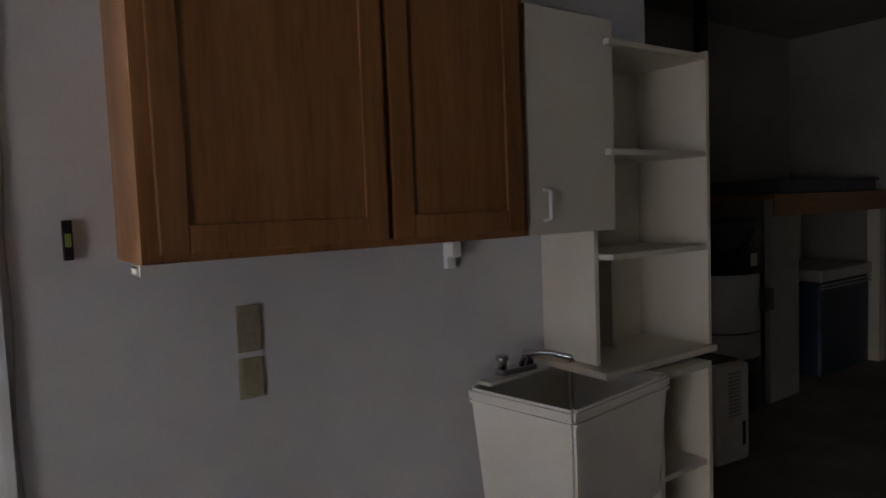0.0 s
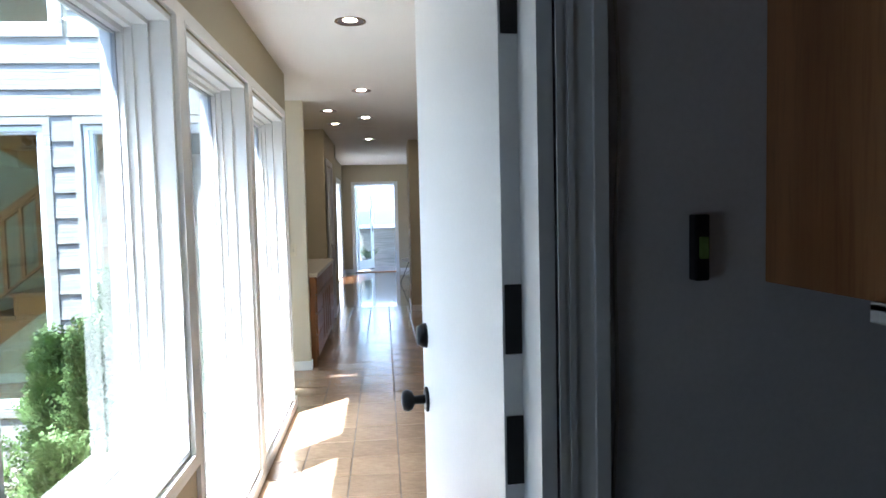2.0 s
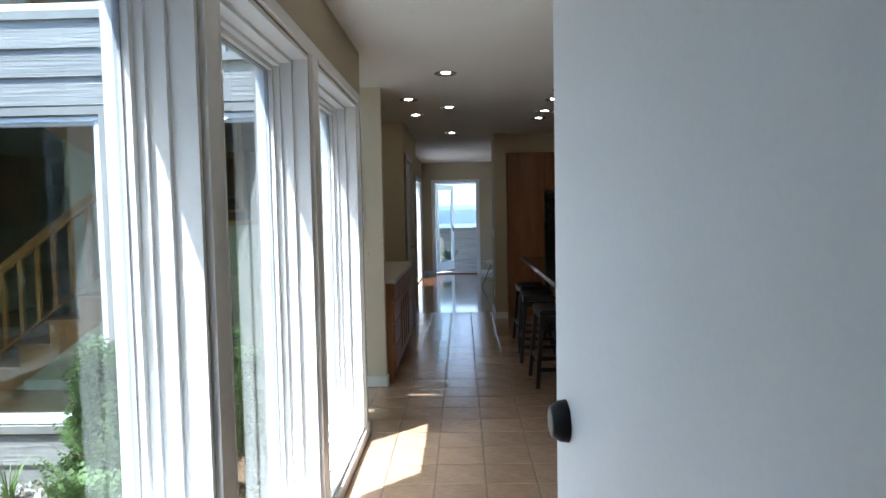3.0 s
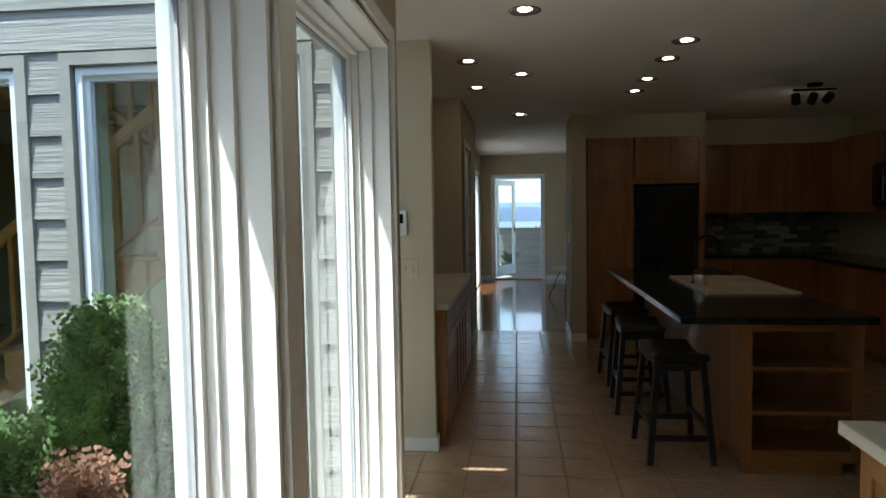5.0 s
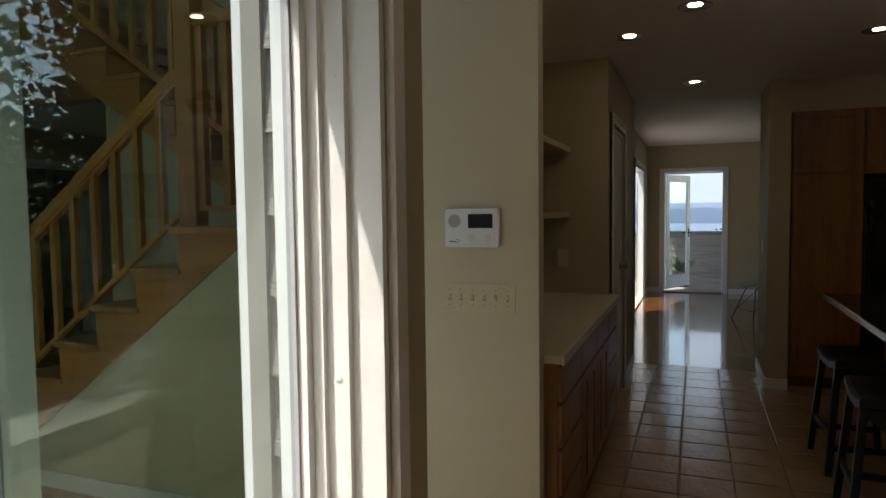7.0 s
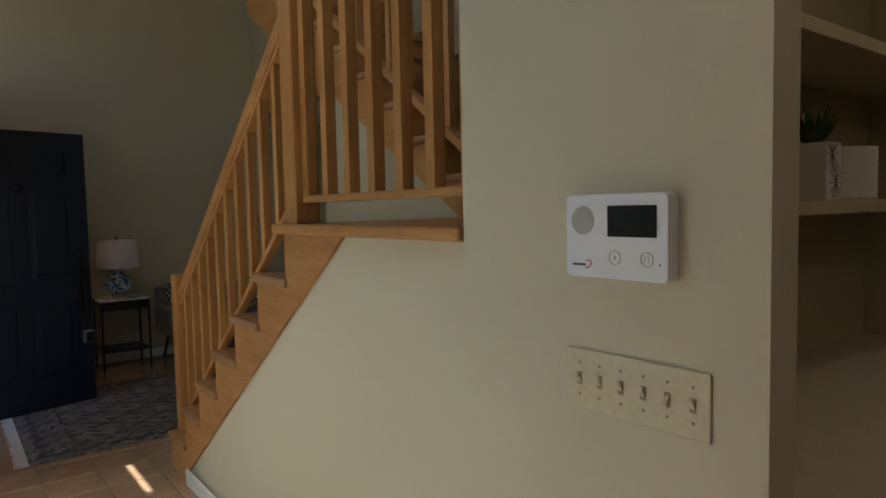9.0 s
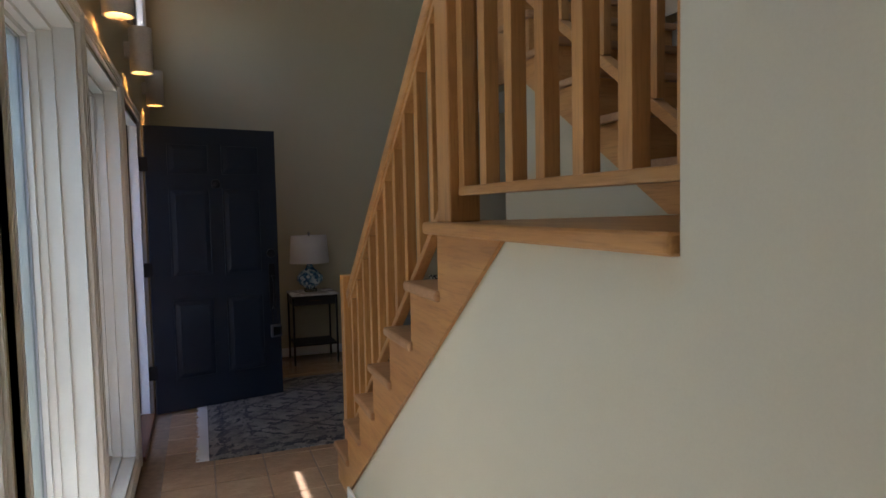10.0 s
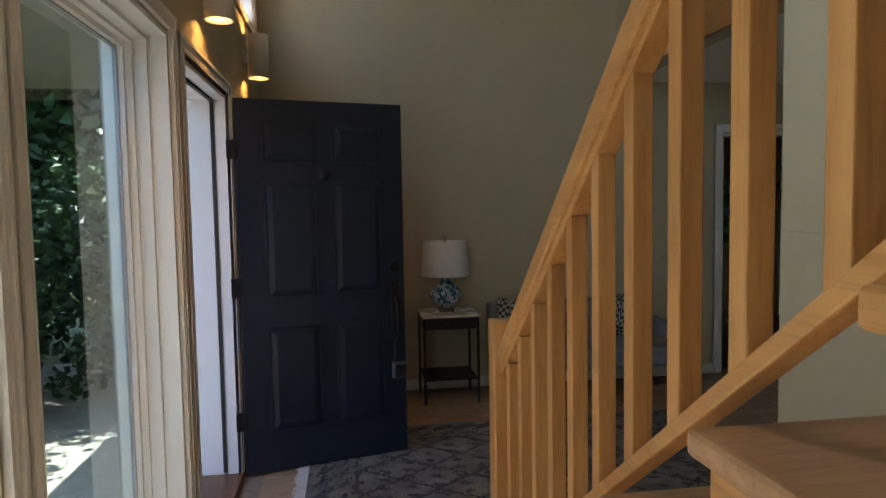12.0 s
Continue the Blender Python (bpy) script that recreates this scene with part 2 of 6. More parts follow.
MOSAIC = tile_mix("slate_mosaic", (0.06, 0.085, 0.08), (0.15, 0.18, 0.165), (0.34, 0.36, 0.33))


def blotch_glass():
    m, n, l, b = node_mat("speckled_blue_glass")
    c = n.new("ShaderNodeTexCoord")
    v = n.new("ShaderNodeTexVoronoi")
    v.inputs["Scale"].default_value = 42
    l.new(c.outputs["Object"], v.inputs["Vector"])
    s = n.new("ShaderNodeSeparateColor")
    l.new(v.outputs["Color"], s.inputs["Color"])
    r = ramp(n, l, s.outputs["Red"], (0.04, 0.12, 0.26), (0.55, 0.66, 0.72), 0.2, 0.75)
    e = r.color_ramp.elements.new(0.45)
    e.color = (0.16, 0.34, 0.48, 1)
    l.new(r.outputs["Color"], b.inputs["Base Color"])
    b.inputs["Roughness"].default_value, b.inputs["Coat Weight"].default_value = 0.12, 0.6
    return m


def rug_mat():
    m, n, l, b = node_mat("woven_rug")
    c = n.new("ShaderNodeTexCoord")
    sp = n.new("ShaderNodeSeparateXYZ")
    l.new(c.outputs["Object"], sp.inputs["Vector"])

    def math_node(op, a, v=None, w=None):
        q = n.new("ShaderNodeMath")
        q.operation = op
        for i, u in enumerate((a, v, w)):
            if u is None:
                continue
            if hasattr(u, "links"):
                l.new(u, q.inputs[i])
            else:
                q.inputs[i].default_value = u
        return q.outputs[0]

    ax, ay = math_node("ABSOLUTE", sp.outputs["X"]), math_node("ABSOLUTE", sp.outputs["Y"])
    wear, fine, bits = tex(n, l, 7, 6), tex(n, l, 210, 2, (1, 0.35, 1)), tex(n, l, 30, 4)
    wob = math_node("MULTIPLY", math_node("SUBTRACT", bits.outputs["Fac"], 0.5), 0.17)

    def lines(src, period, width):
        """Thin dark lines every so often along a coordinate."""
        return math_node("LESS_THAN", math_node("PINGPONG", math_node("ADD", src, wob), period), width)

    def blend(a, v):
        return math_node("MAXIMUM", a, v)

    # lozenge lattice with small crosses in it
    loz = math_node("ADD", math_node("MULTIPLY", ax, 1.25), ay)
    lattice = blend(lines(loz, 0.19, 0.018), lines(math_node("SUBTRACT", math_node("MULTIPLY", ax, 1.25), ay), 0.19, 0.018))
    cross = math_node("MULTIPLY", lines(sp.outputs["X"], 0.055, 0.020), lines(sp.outputs["Y"], 0.07, 0.026))
    centre = math_node("LESS_THAN", math_node("ADD", loz, wob), 0.42)
    ringed = math_node("MULTIPLY", lines(loz, 0.06, 0.024), centre)
    field = blend(blend(lattice, cross), ringed)
    # border: guard stripes and a running motif
    edge = math_node("MAXIMUM", math_node("SUBTRACT", ax, 0.58), math_node("SUBTRACT", ay, 0.98))
    inside = math_node("LESS_THAN", edge, 0.0)
    guard = lines(math_node("ADD", edge, 0.0), 0.09, 0.016)
    run = math_node("MULTIPLY", lines(math_node("ADD", sp.outputs["X"], sp.outputs["Y"]), 0.075, 0.034), lines(edge, 0.035, 0.018))
    border = blend(guard, run)
    ink = math_node("ADD", math_node("MULTIPLY", inside, field), math_node("MULTIPLY", math_node("SUBTRACT", 1.0, inside), border))
    faded = math_node("MULTIPLY", ink, ramp(n, l, wear.outputs["Fac"], (0.55, 0.55, 0.55), (1, 1, 1), 0.35, 0.6).outputs["Color"])
    ground = ramp(n, l, wear.outputs["Fac"], (0.10, 0.10, 0.10), (0.25, 0.24, 0.22), 0.3, 0.7)
    out = mix(n, l, ground.outputs["Color"], (0.022, 0.027, 0.042, 1), faded)
    knots = ramp(n, l, fine.outputs["Fac"], (0.55, 0.55, 0.55), (1, 1, 1), 0.3, 0.6)
    l.new(mix(n, l, out, knots.outputs["Color"], 1.0, "MULTIPLY"), b.inputs["Base Color"])
    b.inputs["Roughness"].default_value = 0.95
    bump(n, l, b, fine.outputs["Fac"], 0.5, 0.004)
    return m


def zigzag_mat():
    m, n, l, b = node_mat("zigzag_cloth")
    c = n.new("ShaderNodeTexCoord")
    w = n.new("ShaderNodeTexChecker")
    mp = n.new("ShaderNodeMapping")
    mp.inputs["Rotation"].default_value = (radians(20), 0, radians(45))
    w.inputs["Scale"].default_value = 38
    w.inputs["Color1"].default_value, w.inputs["Color2"].default_value = (0.03, 0.03, 0.032, 1), (0.5, 0.48, 0.43, 1)
    l.new(c.outputs["Object"], mp.inputs["Vector"])
    l.new(mp.outputs["Vector"], w.inputs["Vector"])
    l.new(w.outputs["Color"], b.inputs["Base Color"])
    b.inputs["Roughness"].default_value = 0.9
    return m


SPECKLE, RUG, ZIGZAG = blotch_glass(), rug_mat(), zigzag_mat()


# ---- mesh helpers ----
def box(bm, x0, x1, y0, y1, z0, z1):
    vs = [bm.verts.new(p) for p in ((x0, y0, z0), (x1, y0, z0), (x1, y1, z0), (x0, y1, z0), (x0, y0, z1), (x1, y0, z1), (x1, y1, z1), (x0, y1, z1))]
    for f in ((3, 2, 1, 0), (4, 5, 6, 7), (0, 1, 5, 4), (1, 2, 6, 5), (2, 3, 7, 6), (3, 0, 4, 7)):
        bm.faces.new([vs[i] for i in f])
    return vs


def boxes(*rows, bevel=0.0, seg=2):
    bm = bmesh.new()
    for r in rows:
        box(bm, *r)
    if bevel:
        bmesh.ops.bevel(bm, geom=bm.edges[:], offset=bevel, segments=seg, affect="EDGES", profile=0.6)
    return bm


def prism(points, axis, a, b, bevel=0.0):
    """A flat outline pulled along an axis from a to b. points: (u, v); x: (y, z), y: (x, z), z: (x, y)."""
    bm = bmesh.new()
    put = {"x": lambda u, v, w: (w, u, v), "y": lambda u, v, w: (u, w, v), "z": lambda u, v, w: (u, v, w)}[axis]
    lo = [bm.verts.new(put(u, v, a)) for u, v in points]
    hi = [bm.verts.new(put(u, v, b)) for u, v in points]
    bm.faces.new(lo)
    bm.faces.new(hi[::-1])
    k = len(points)
    for i in range(k):
        bm.faces.new((lo[i], hi[i], hi[(i + 1) % k], lo[(i + 1) % k]))
    bmesh.ops.recalc_face_normals(bm, faces=bm.faces[:])
    if bevel:
        bmesh.ops.bevel(bm, geom=bm.edges[:], offset=bevel, segments=2, affect="EDGES", profile=0.6)
    return bm


def lathe(rows, n=32, cx=0.0, cy=0.0, caps=True):
    bm = bmesh.new()
    rings = [[bm.verts.new((cx + r * math.cos(2 * math.pi * i / n), cy + r * math.sin(2 * math.pi * i / n), z)) for i in range(n)] for r, z in rows]
    for a, b in zip(rings, rings[1:]):
        for i in range(n):
            bm.faces.new((a[i], a[(i + 1) % n], b[(i + 1) % n], b[i]))
    if caps:
        bm.faces.new(rings[0][::-1])
        bm.faces.new(rings[-1])
    bmesh.ops.recalc_face_normals(bm, faces=bm.faces[:])
    for f in bm.faces:
        f.smooth = len(f.verts) == 4
    return bm


def tube(points, r, n=8, r_end=None):
    """A round bar through points."""
    bm = bmesh.new()
    pts = [Vector(p) for p in points]
    rings = []
    for i, p in enumerate(pts):
        t = (pts[min(i + 1, len(pts) - 1)] - pts[max(i - 1, 0)]).normalized()
        u = t.orthogonal().normalized() if i == 0 else (rings_u - t * rings_u.dot(t)).normalized()
        rings_u = u
        v = t.cross(u)
        rad = r if r_end is None else r + (r_end - r) * i / (len(pts) - 1)
        rings.append([bm.verts.new(p + rad * (math.cos(2 * math.pi * k / n) * u + math.sin(2 * math.pi * k / n) * v)) for k in range(n)])
    for a, b in zip(rings, rings[1:]):
        for k in range(n):
            bm.faces.new((a[k], a[(k + 1) % n], b[(k + 1) % n], b[k])).smooth = True
    bm.faces.new(rings[0][::-1])
    bm.faces.new(rings[-1])
    bmesh.ops.recalc_face_normals(bm, faces=bm.faces[:])
    return bm


def bar(p0, p1, w, h, up=(0, 0, 1), bevel=0.003):
    """A rectangular bar from p0 to p1; w across, h along up."""
    p0, p1 = Vector(p0), Vector(p1)
    t = (p1 - p0).normalized()
    s = t.cross(Vector(up)).normalized()
    q = s.cross(t)
    bm = bmesh.new()
    lo = [bm.verts.new(p0 + s * a * w / 2 + q * b * h / 2) for a, b in ((-1, -1), (1, -1), (1, 1), (-1, 1))]
    hi = [bm.verts.new(p1 + s * a * w / 2 + q * b * h / 2) for a, b in ((-1, -1), (1, -1), (1, 1), (-1, 1))]
    bm.faces.new(lo[::-1])
    bm.faces.new(hi)
    for i in range(4):
        bm.faces.new((lo[i], lo[(i + 1) % 4], hi[(i + 1) % 4], hi[i]))
    bmesh.ops.recalc_face_normals(bm, faces=bm.faces[:])
    if bevel:
        bmesh.ops.bevel(bm, geom=bm.edges[:], offset=bevel, segments=2, affect="EDGES", profile=0.6)
    return bm


def mesh_of(name, bm, material):
    me = bpy.data.meshes.new(name)
    bm.to_mesh(me)
    bm.free()
    me.materials.append(material)
    return me


def part(name, bm, material, parent, label=""):
    ob = new(name, mesh_of(name, bm, material))
    ob.parent = parent
    return tagged(ob, label)


def solid(name, bm, material, label="", category="", group="", kind=""):
    return tagged(new(name, mesh_of(name, bm, material)), label, category, group, kind)


def thing(name, m, label, category, group="", kind=""):
    ob = new(name)
    ob.empty_display_size = 0.1
    ob.matrix_world = m if isinstance(m, Matrix) else Matrix.Translation(m)
    return tagged(ob, label, category, group, kind)


def wall_rows(u0, u1, z0, z1, openings):
    """Cuts openings (u0, u1, z0, z1) out of a stretch of wall: rectangles that are left."""
    us = sorted({u0, u1} | {min(max(v, u0), u1) for o in openings for v in o[:2]})
    rows = []
    for a, b in zip(us, us[1:]):
        at = z0
        for lo, hi in sorted((o[2], o[3]) for o in openings if o[0] <= a + 1e-6 and o[1] >= b - 1e-6):
            if lo > at:
                rows.append((a, b, at, lo))
            at = max(at, hi)
        if at < z1:
            rows.append((a, b, at, z1))
    return rows


def wall_x(name, x0, x1, y0, y1, z0, z1, material, openings=(), label="painted drywall wall"):
    """A wall that runs along y."""
    return solid(name, boxes(*[(x0, x1, a, b, lo, hi) for a, b, lo, hi in wall_rows(y0, y1, z0, z1, openings)]), material, label, "wall", kind="structure")


def wall_y(name, x0, x1, y0, y1, z0, z1, material, openings=(), label="painted drywall wall"):
    """A wall that runs along x."""
    return solid(name, boxes(*[(a, b, y0, y1, lo, hi) for a, b, lo, hi in wall_rows(x0, x1, z0, z1, openings)]), material, label, "wall", kind="structure")


def ring(bm, w, h, inset, width, y0, y1, bottom=True):
    """A rectangular ring round an opening w by h whose lower left corner is the origin; grows inward from inset."""
    i, o = inset + width, inset
    box(bm, o, i, y0, y1, o, h - o)
    box(bm, w - i, w - o, y0, y1, o, h - o)
    box(bm, i, w - i, y0, y1, h - i, h - o)
    if bottom:
        box(bm, i, w - i, y0, y1, o, i)


def window(name, m, w, h, thick=0.2, casing=0.065, label="tall fixed window in white painted trim", outside=True, glass=GLASS, fluted=True):
    """A fixed window; local x runs along the wall, y from the room's face outward, z up."""
    win = thing(name, m, label, "window", kind="structure")
    for k, (o, wd, pr) in enumerate(((-casing, casing - 0.014, 0.016), (-0.020, 0.008, 0.019), (-casing, 0.016, 0.024), (-0.042, 0.010, 0.020))[:4 if fluted else 2]):
        bm = bmesh.new()
        ring(bm, w, h, o, wd, -pr, -0.001)
        part("casing" if k == 0 else "casing_bead", bm, WHITE, win)
    bm = bmesh.new()
    ring(bm, w, h, 0.0, 0.018, -0.004, thick - 0.01)
    part("jamb", bm, WHITE, win)
    bm = bmesh.new()
    ring(bm, w, h, 0.018, 0.016, 0.062, 0.108)
    part("stop", bm, WHITE, win)
    bm = bmesh.new()
    ring(bm, w, h, 0.018, 0.030, 0.108, thick + 0.012)
    part("frame_rail", bm, VINYL, win)
    bm = bmesh.new()
    ring(bm, w, h, 0.048, 0.020, 0.132, thick - 0.012)
    part("sash", bm, VINYL, win)
    bm = bmesh.new()
    ring(bm, w, h, 0.068, 0.006, 0.150, 0.170)
    part("gasket", bm, PANEL_GREY, win)
    g = part("pane", boxes((0.06, w - 0.06, 0.156, 0.162, 0.06, h - 0.06)), glass, win, "glass pane")
    g.visible_shadow = False
    if outside:
        bm = bmesh.new()
        ring(bm, w, h, -0.042, 0.050, thick + 0.001, thick + 0.034)
        part("exterior_trim", bm, EXT_TRIM, win, "weathered taupe exterior trim boards")
    for zz in (0.24, 0.52, 0.8):
        for xx in (0.022, w - 0.022):
            part("screw_cap", lathe([(0.0005, -0.003), (0.006, -0.002), (0.0075, 0.002)], 10), WHITE, win).matrix_local = Matrix.Translation((xx + (0.012 if xx < 0.1 else -0.012), 0.085, h * zz)) @ pose(0, 0, 0, 0, 90 if xx < 0.1 else -90, 0)
    return win

# ---- setting ----
WX, WY, FY, CZ = -0.444, 6.905, 5.90, 2.45     # hall window wall, panel wall, foyer window wall, ceiling
HEAD = 2.10
hall_wins = [(2.07, 3.17, 0.62), (3.30, 4.34, 0.09), (4.47, 5.58, 0.09)]
foyer_wins = [(-1.84, -0.82), (-3.06, -2.08), (-4.33, -3.21)]

wall_x("wall_hall_windows", WX - 0.2, WX, 1.85, 5.77, -0.3, CZ + 0.02, BEIGE, [(a, b, s, HEAD) for a, b, s in hall_wins], "beige wall with tall courtyard windows")
wall_y("wall_foyer_windows", -6.95, WX - 0.19, FY - 0.2, FY, -0.3, 5.0, BEIGE,
       [(a, b, 0.09, HEAD) for a, b in foyer_wins] + [(-5.44, -4.52, -0.3, 2.07)] + [(-6.62, -5.70, 2.73, 3.45), (-5.10, -4.36, 2.73, 3.67), (-1.27, -0.76, 2.45, 3.39), (-3.08, -1.96, 2.73, 3.83)], "beige two-storey foyer wall with windows and door")
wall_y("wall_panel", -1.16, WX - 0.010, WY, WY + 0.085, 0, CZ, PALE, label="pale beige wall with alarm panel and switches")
wall_y("wall_foyer_upper", -6.95, -1.16, 8.72, 8.84, 2.45, 5.0, BEIGE)
wall_x("wall_foyer_east_upper", -1.16, -1.05, 6.62, 8.84, CZ + 0.1, 5.0, BEIGE)
# Unseen upper jog, shaped to leave the hall sun strip's path clear.
wall_y("wall_foyer_jog_upper", -1.05, WX - 0.19, 6.62, 6.72, CZ + 0.1, 5.0, BEIGE)
wall_x("wall_foyer_corner_upper", WX - 0.19, WX - 0.07, FY - 0.2, 6.72, CZ + 0.1, 5.0, BEIGE)
wall_x("wall_landing_end", -1.16, -1.05, WY + 0.085, 8.84, 0, CZ + 0.1, BEIGE)
wall_x("wall_foyer_far", -7.07, -6.95, FY - 0.2, 12.0, 0, 5.0, BEIGE, [(9.66, 10.45, 0, 2.03)], "beige foyer end wall with a doorway")
# Darker beige stands in for the shade under the upper flight.
wall_y("wall_under_upper_flight", -3.67, -1.16, 7.86, 7.94, 0, 1.36, BEIGE, label="wall below the upper stair flight, darker beige standing for shade")
solid("wall_stair_gable", prism([(-3.67, 1.361), (-2.30, 1.361), (-2.30, 1.40), (-3.67, 2.345)], "y", 7.861, 7.939), BEIGE, "wall below the upper stair flight, darker beige standing for shade", "wall", kind="structure")
wall_y("wall_foyer_back", -6.95, -1.05, 12.0, 12.12, 0, CZ, BEIGE)
wall_x("wall_niche_back", -1.14, -1.06, WY + 0.085, 8.96, 0, CZ, BEIGE)
wall_y("wall_niche_return", -1.14, -0.45, 8.96, 9.04, 0, CZ, BEIGE)
wall_x("wall_hall_west", -0.53, -0.45, 9.04, 10.80, 0, CZ, BEIGE, [(9.12, 9.88, 0, 2.03)], "beige hall wall with a cased doorway")
wall_y("wall_dining_step", -0.80, -0.45, 10.80, 10.90, 0, CZ + 0.1, BEIGE)
wall_x("wall_dining_west", -0.80, -0.70, 10.90, 16.53, 0, CZ + 0.1, BEIGE, [(13.9, 15.6, 0.03, 2.08)], "beige dining wall with a glazed door")
wall_y("wall_dining_far", -0.80, 4.0, 16.53, 16.67, 0, CZ + 0.1, BEIGE, [(-0.42, 0.53, 0.0, 2.09)], "beige dining wall with an open glazed door")
wall_x("wall_kitchen_stub", 0.63, 0.785, 10.24, 11.0, 0, CZ, BEIGE, label="beige end of the wall between kitchen and dining room")
wall_y("wall_kitchen_back", 0.785, 4.0, 11.40, 11.52, 0, CZ, BEIGE)
wall_x("wall_kitchen_right", 3.88, 4.0, 4.40, 16.53, 0, CZ + 0.1, BEIGE)
wall_x("wall_hall_right", 1.52, 1.62, 1.85, 4.95, 0, CZ, BEIGE)
wall_y("wall_garage", -2.4, 2.56, 1.69, 1.85, -0.12, 2.95, GARAGE_WALL, [(-0.43, 0.455, -0.12, 2.06)], "scuffed grey garage wall with a doorway")
# The dimmed colour on these walls stands for the weak light there.
wall_x("wall_garage_right", 7.2, 7.32, -5.4, 3.6, -0.12, 2.95, GARAGE_DIMMED)
wall_x("wall_garage_return", 2.46, 2.56, 1.85, 3.5, -0.12, 2.95, GARAGE_DIMMED)
wall_y("wall_garage_back", 2.46, 7.2, 3.5, 3.6, -0.12, 2.95, GARAGE_DIMMED)
wall_y("wall_kitchen_near", 1.62, 3.88, 4.40, 4.50, 0, CZ, BEIGE)
wall_x("wall_garage_left", -5.1, -5.0, -5.4, 1.69, -0.12, 2.95, GARAGE_WALL, [(-3.0, -0.8, -0.12, 2.2)])
wall_y("wall_garage_front", -5.1, 7.32, -5.5, -5.4, -0.12, 2.95, GARAGE_WALL)
solid("ceiling_garage", boxes((-5.1, 7.32, -5.5, 1.85, 2.95, 3.05), (2.46, 7.32, 1.85, 3.6, 2.95, 3.05)), GARAGE_DIMMED, "bare garage ceiling board", "ceiling", kind="structure")
solid("ceiling_hall", boxes((WX - 0.2, 1.62, 1.85, 4.5, CZ, CZ + 0.1), (WX - 0.2, 4.0, 4.5, 11.02, CZ, CZ + 0.1), (-1.05, WX - 0.2, 6.62, 10.95, CZ, CZ + 0.1)), CEILING, "white painted ceiling", "ceiling", kind="structure")
solid("ceiling_dining", boxes((-0.8, 4.0, 11.02, 16.67, CZ + 0.1, CZ + 0.2)), CEILING, "white painted ceiling", "ceiling", kind="structure")
solid("ceiling_foyer", boxes((-7.07, WX - 0.05, FY - 0.2, 8.84, 5.0, 5.1)), CEILING, "high white foyer ceiling", "ceiling", kind="structure")
solid("ceiling_foyer_rear", boxes((-6.95, -3.67, 8.84, 12.12, CZ, CZ + 0.1), (-3.67, -1.05, 8.84, 12.12, CZ, CZ + 0.1)), CEILING, "white ceiling beneath the upper floor", "ceiling", kind="structure")
solid("floor_dining_base", boxes((-0.8, 4.0, 10.84, 16.67, -0.15, -0.012)), GROUT, "floor below the dining boards", "floor", kind="structure")
solid("floor_garage", boxes((-5.1, 7.32, -5.5, 1.69, -0.3, -0.12), (2.56, 7.32, 1.69, 3.6, -0.3, -0.12)), CONCRETE, "dark stained concrete garage floor", "floor", kind="structure")
tile_floor = solid("floor_tiles", boxes((WX - 0.2, 1.62, 1.69, 4.5, -0.2, -0.006), (WX - 0.2, 4.0, 4.5, 10.84, -0.2, -0.006), (-7.07, WX - 0.2, FY - 0.2, 12.1, -0.2, -0.006)), GROUT, "glazed terracotta floor tiles in dark grout", "floor", kind="structure")
solid("side_room_floor", boxes((-2.6, -0.53, 9.04, 10.8, -0.1, -0.004)), CARPET, "dark floor of a side room", "floor", kind="structure")
wall_y("wall_bedroom_far", -9.6, -7.07, 12.0, 12.1, 0, CZ, BEIGE)
wall_x("wall_bedroom_window", -9.7, -9.6, 8.6, 12.1, 0, CZ, BEIGE, [(10.6, 11.9, 0.9, 1.75)])
solid("ceiling_bedroom", boxes((-9.7, -7.07, 8.6, 12.1, CZ, CZ + 0.1)), CEILING, "bedroom ceiling", "ceiling", kind="structure")
solid("floor_bedroom", boxes((-9.7, -7.07, 8.6, 12.1, -0.1, -0.004)), CARPET, "dark bedroom carpet", "floor", kind="structure")
wall_y("wall_bedroom_near", -9.6, -7.07, 8.6, 8.7, 0, CZ, BEIGE)

# low skirting boards
def baseboard(x0, x1, y0, y1):
    solid("baseboard", boxes((x0, x1, y0, y1, 0, 0.085), bevel=0.004), WHITE, "white painted skirting board", "baseboard", kind="structure")


baseboard(-0.66, WX + 0.004, WY - 0.014, WY - 0.001)
baseboard(-3.52, -0.664, WY + 0.001, WY + 0.0135)
baseboard(WX - 0.009, WX + 0.004, WY, WY + 0.07)
baseboard(0.616, 0.629, 10.24, 11.0)
baseboard(0.616, 0.785, 10.226, 10.239)
baseboard(-6.949, -6.935, FY, 9.58)
baseboard(-0.699, -0.686, 10.91, 13.82)
baseboard(-0.699, -0.686, 15.68, 16.515)
baseboard(-0.449, -0.436, 9.98, 10.80)
baseboard(-0.686, -0.50, 16.515, 16.529)
baseboard(0.62, 3.88, 16.515, 16.529)
baseboard(WX + 0.001, WX + 0.014, 2.0, 5.77)

# drywall below the lower flight and landing
TOP = 1.392
STEP, RUN, NOSE = TOP / 7, 0.272, -2.235
first = NOSE - 6 * RUN
SY = WY + 0.035
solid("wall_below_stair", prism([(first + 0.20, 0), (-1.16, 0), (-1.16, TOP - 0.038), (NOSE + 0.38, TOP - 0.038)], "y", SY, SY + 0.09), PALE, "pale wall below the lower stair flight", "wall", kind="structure")

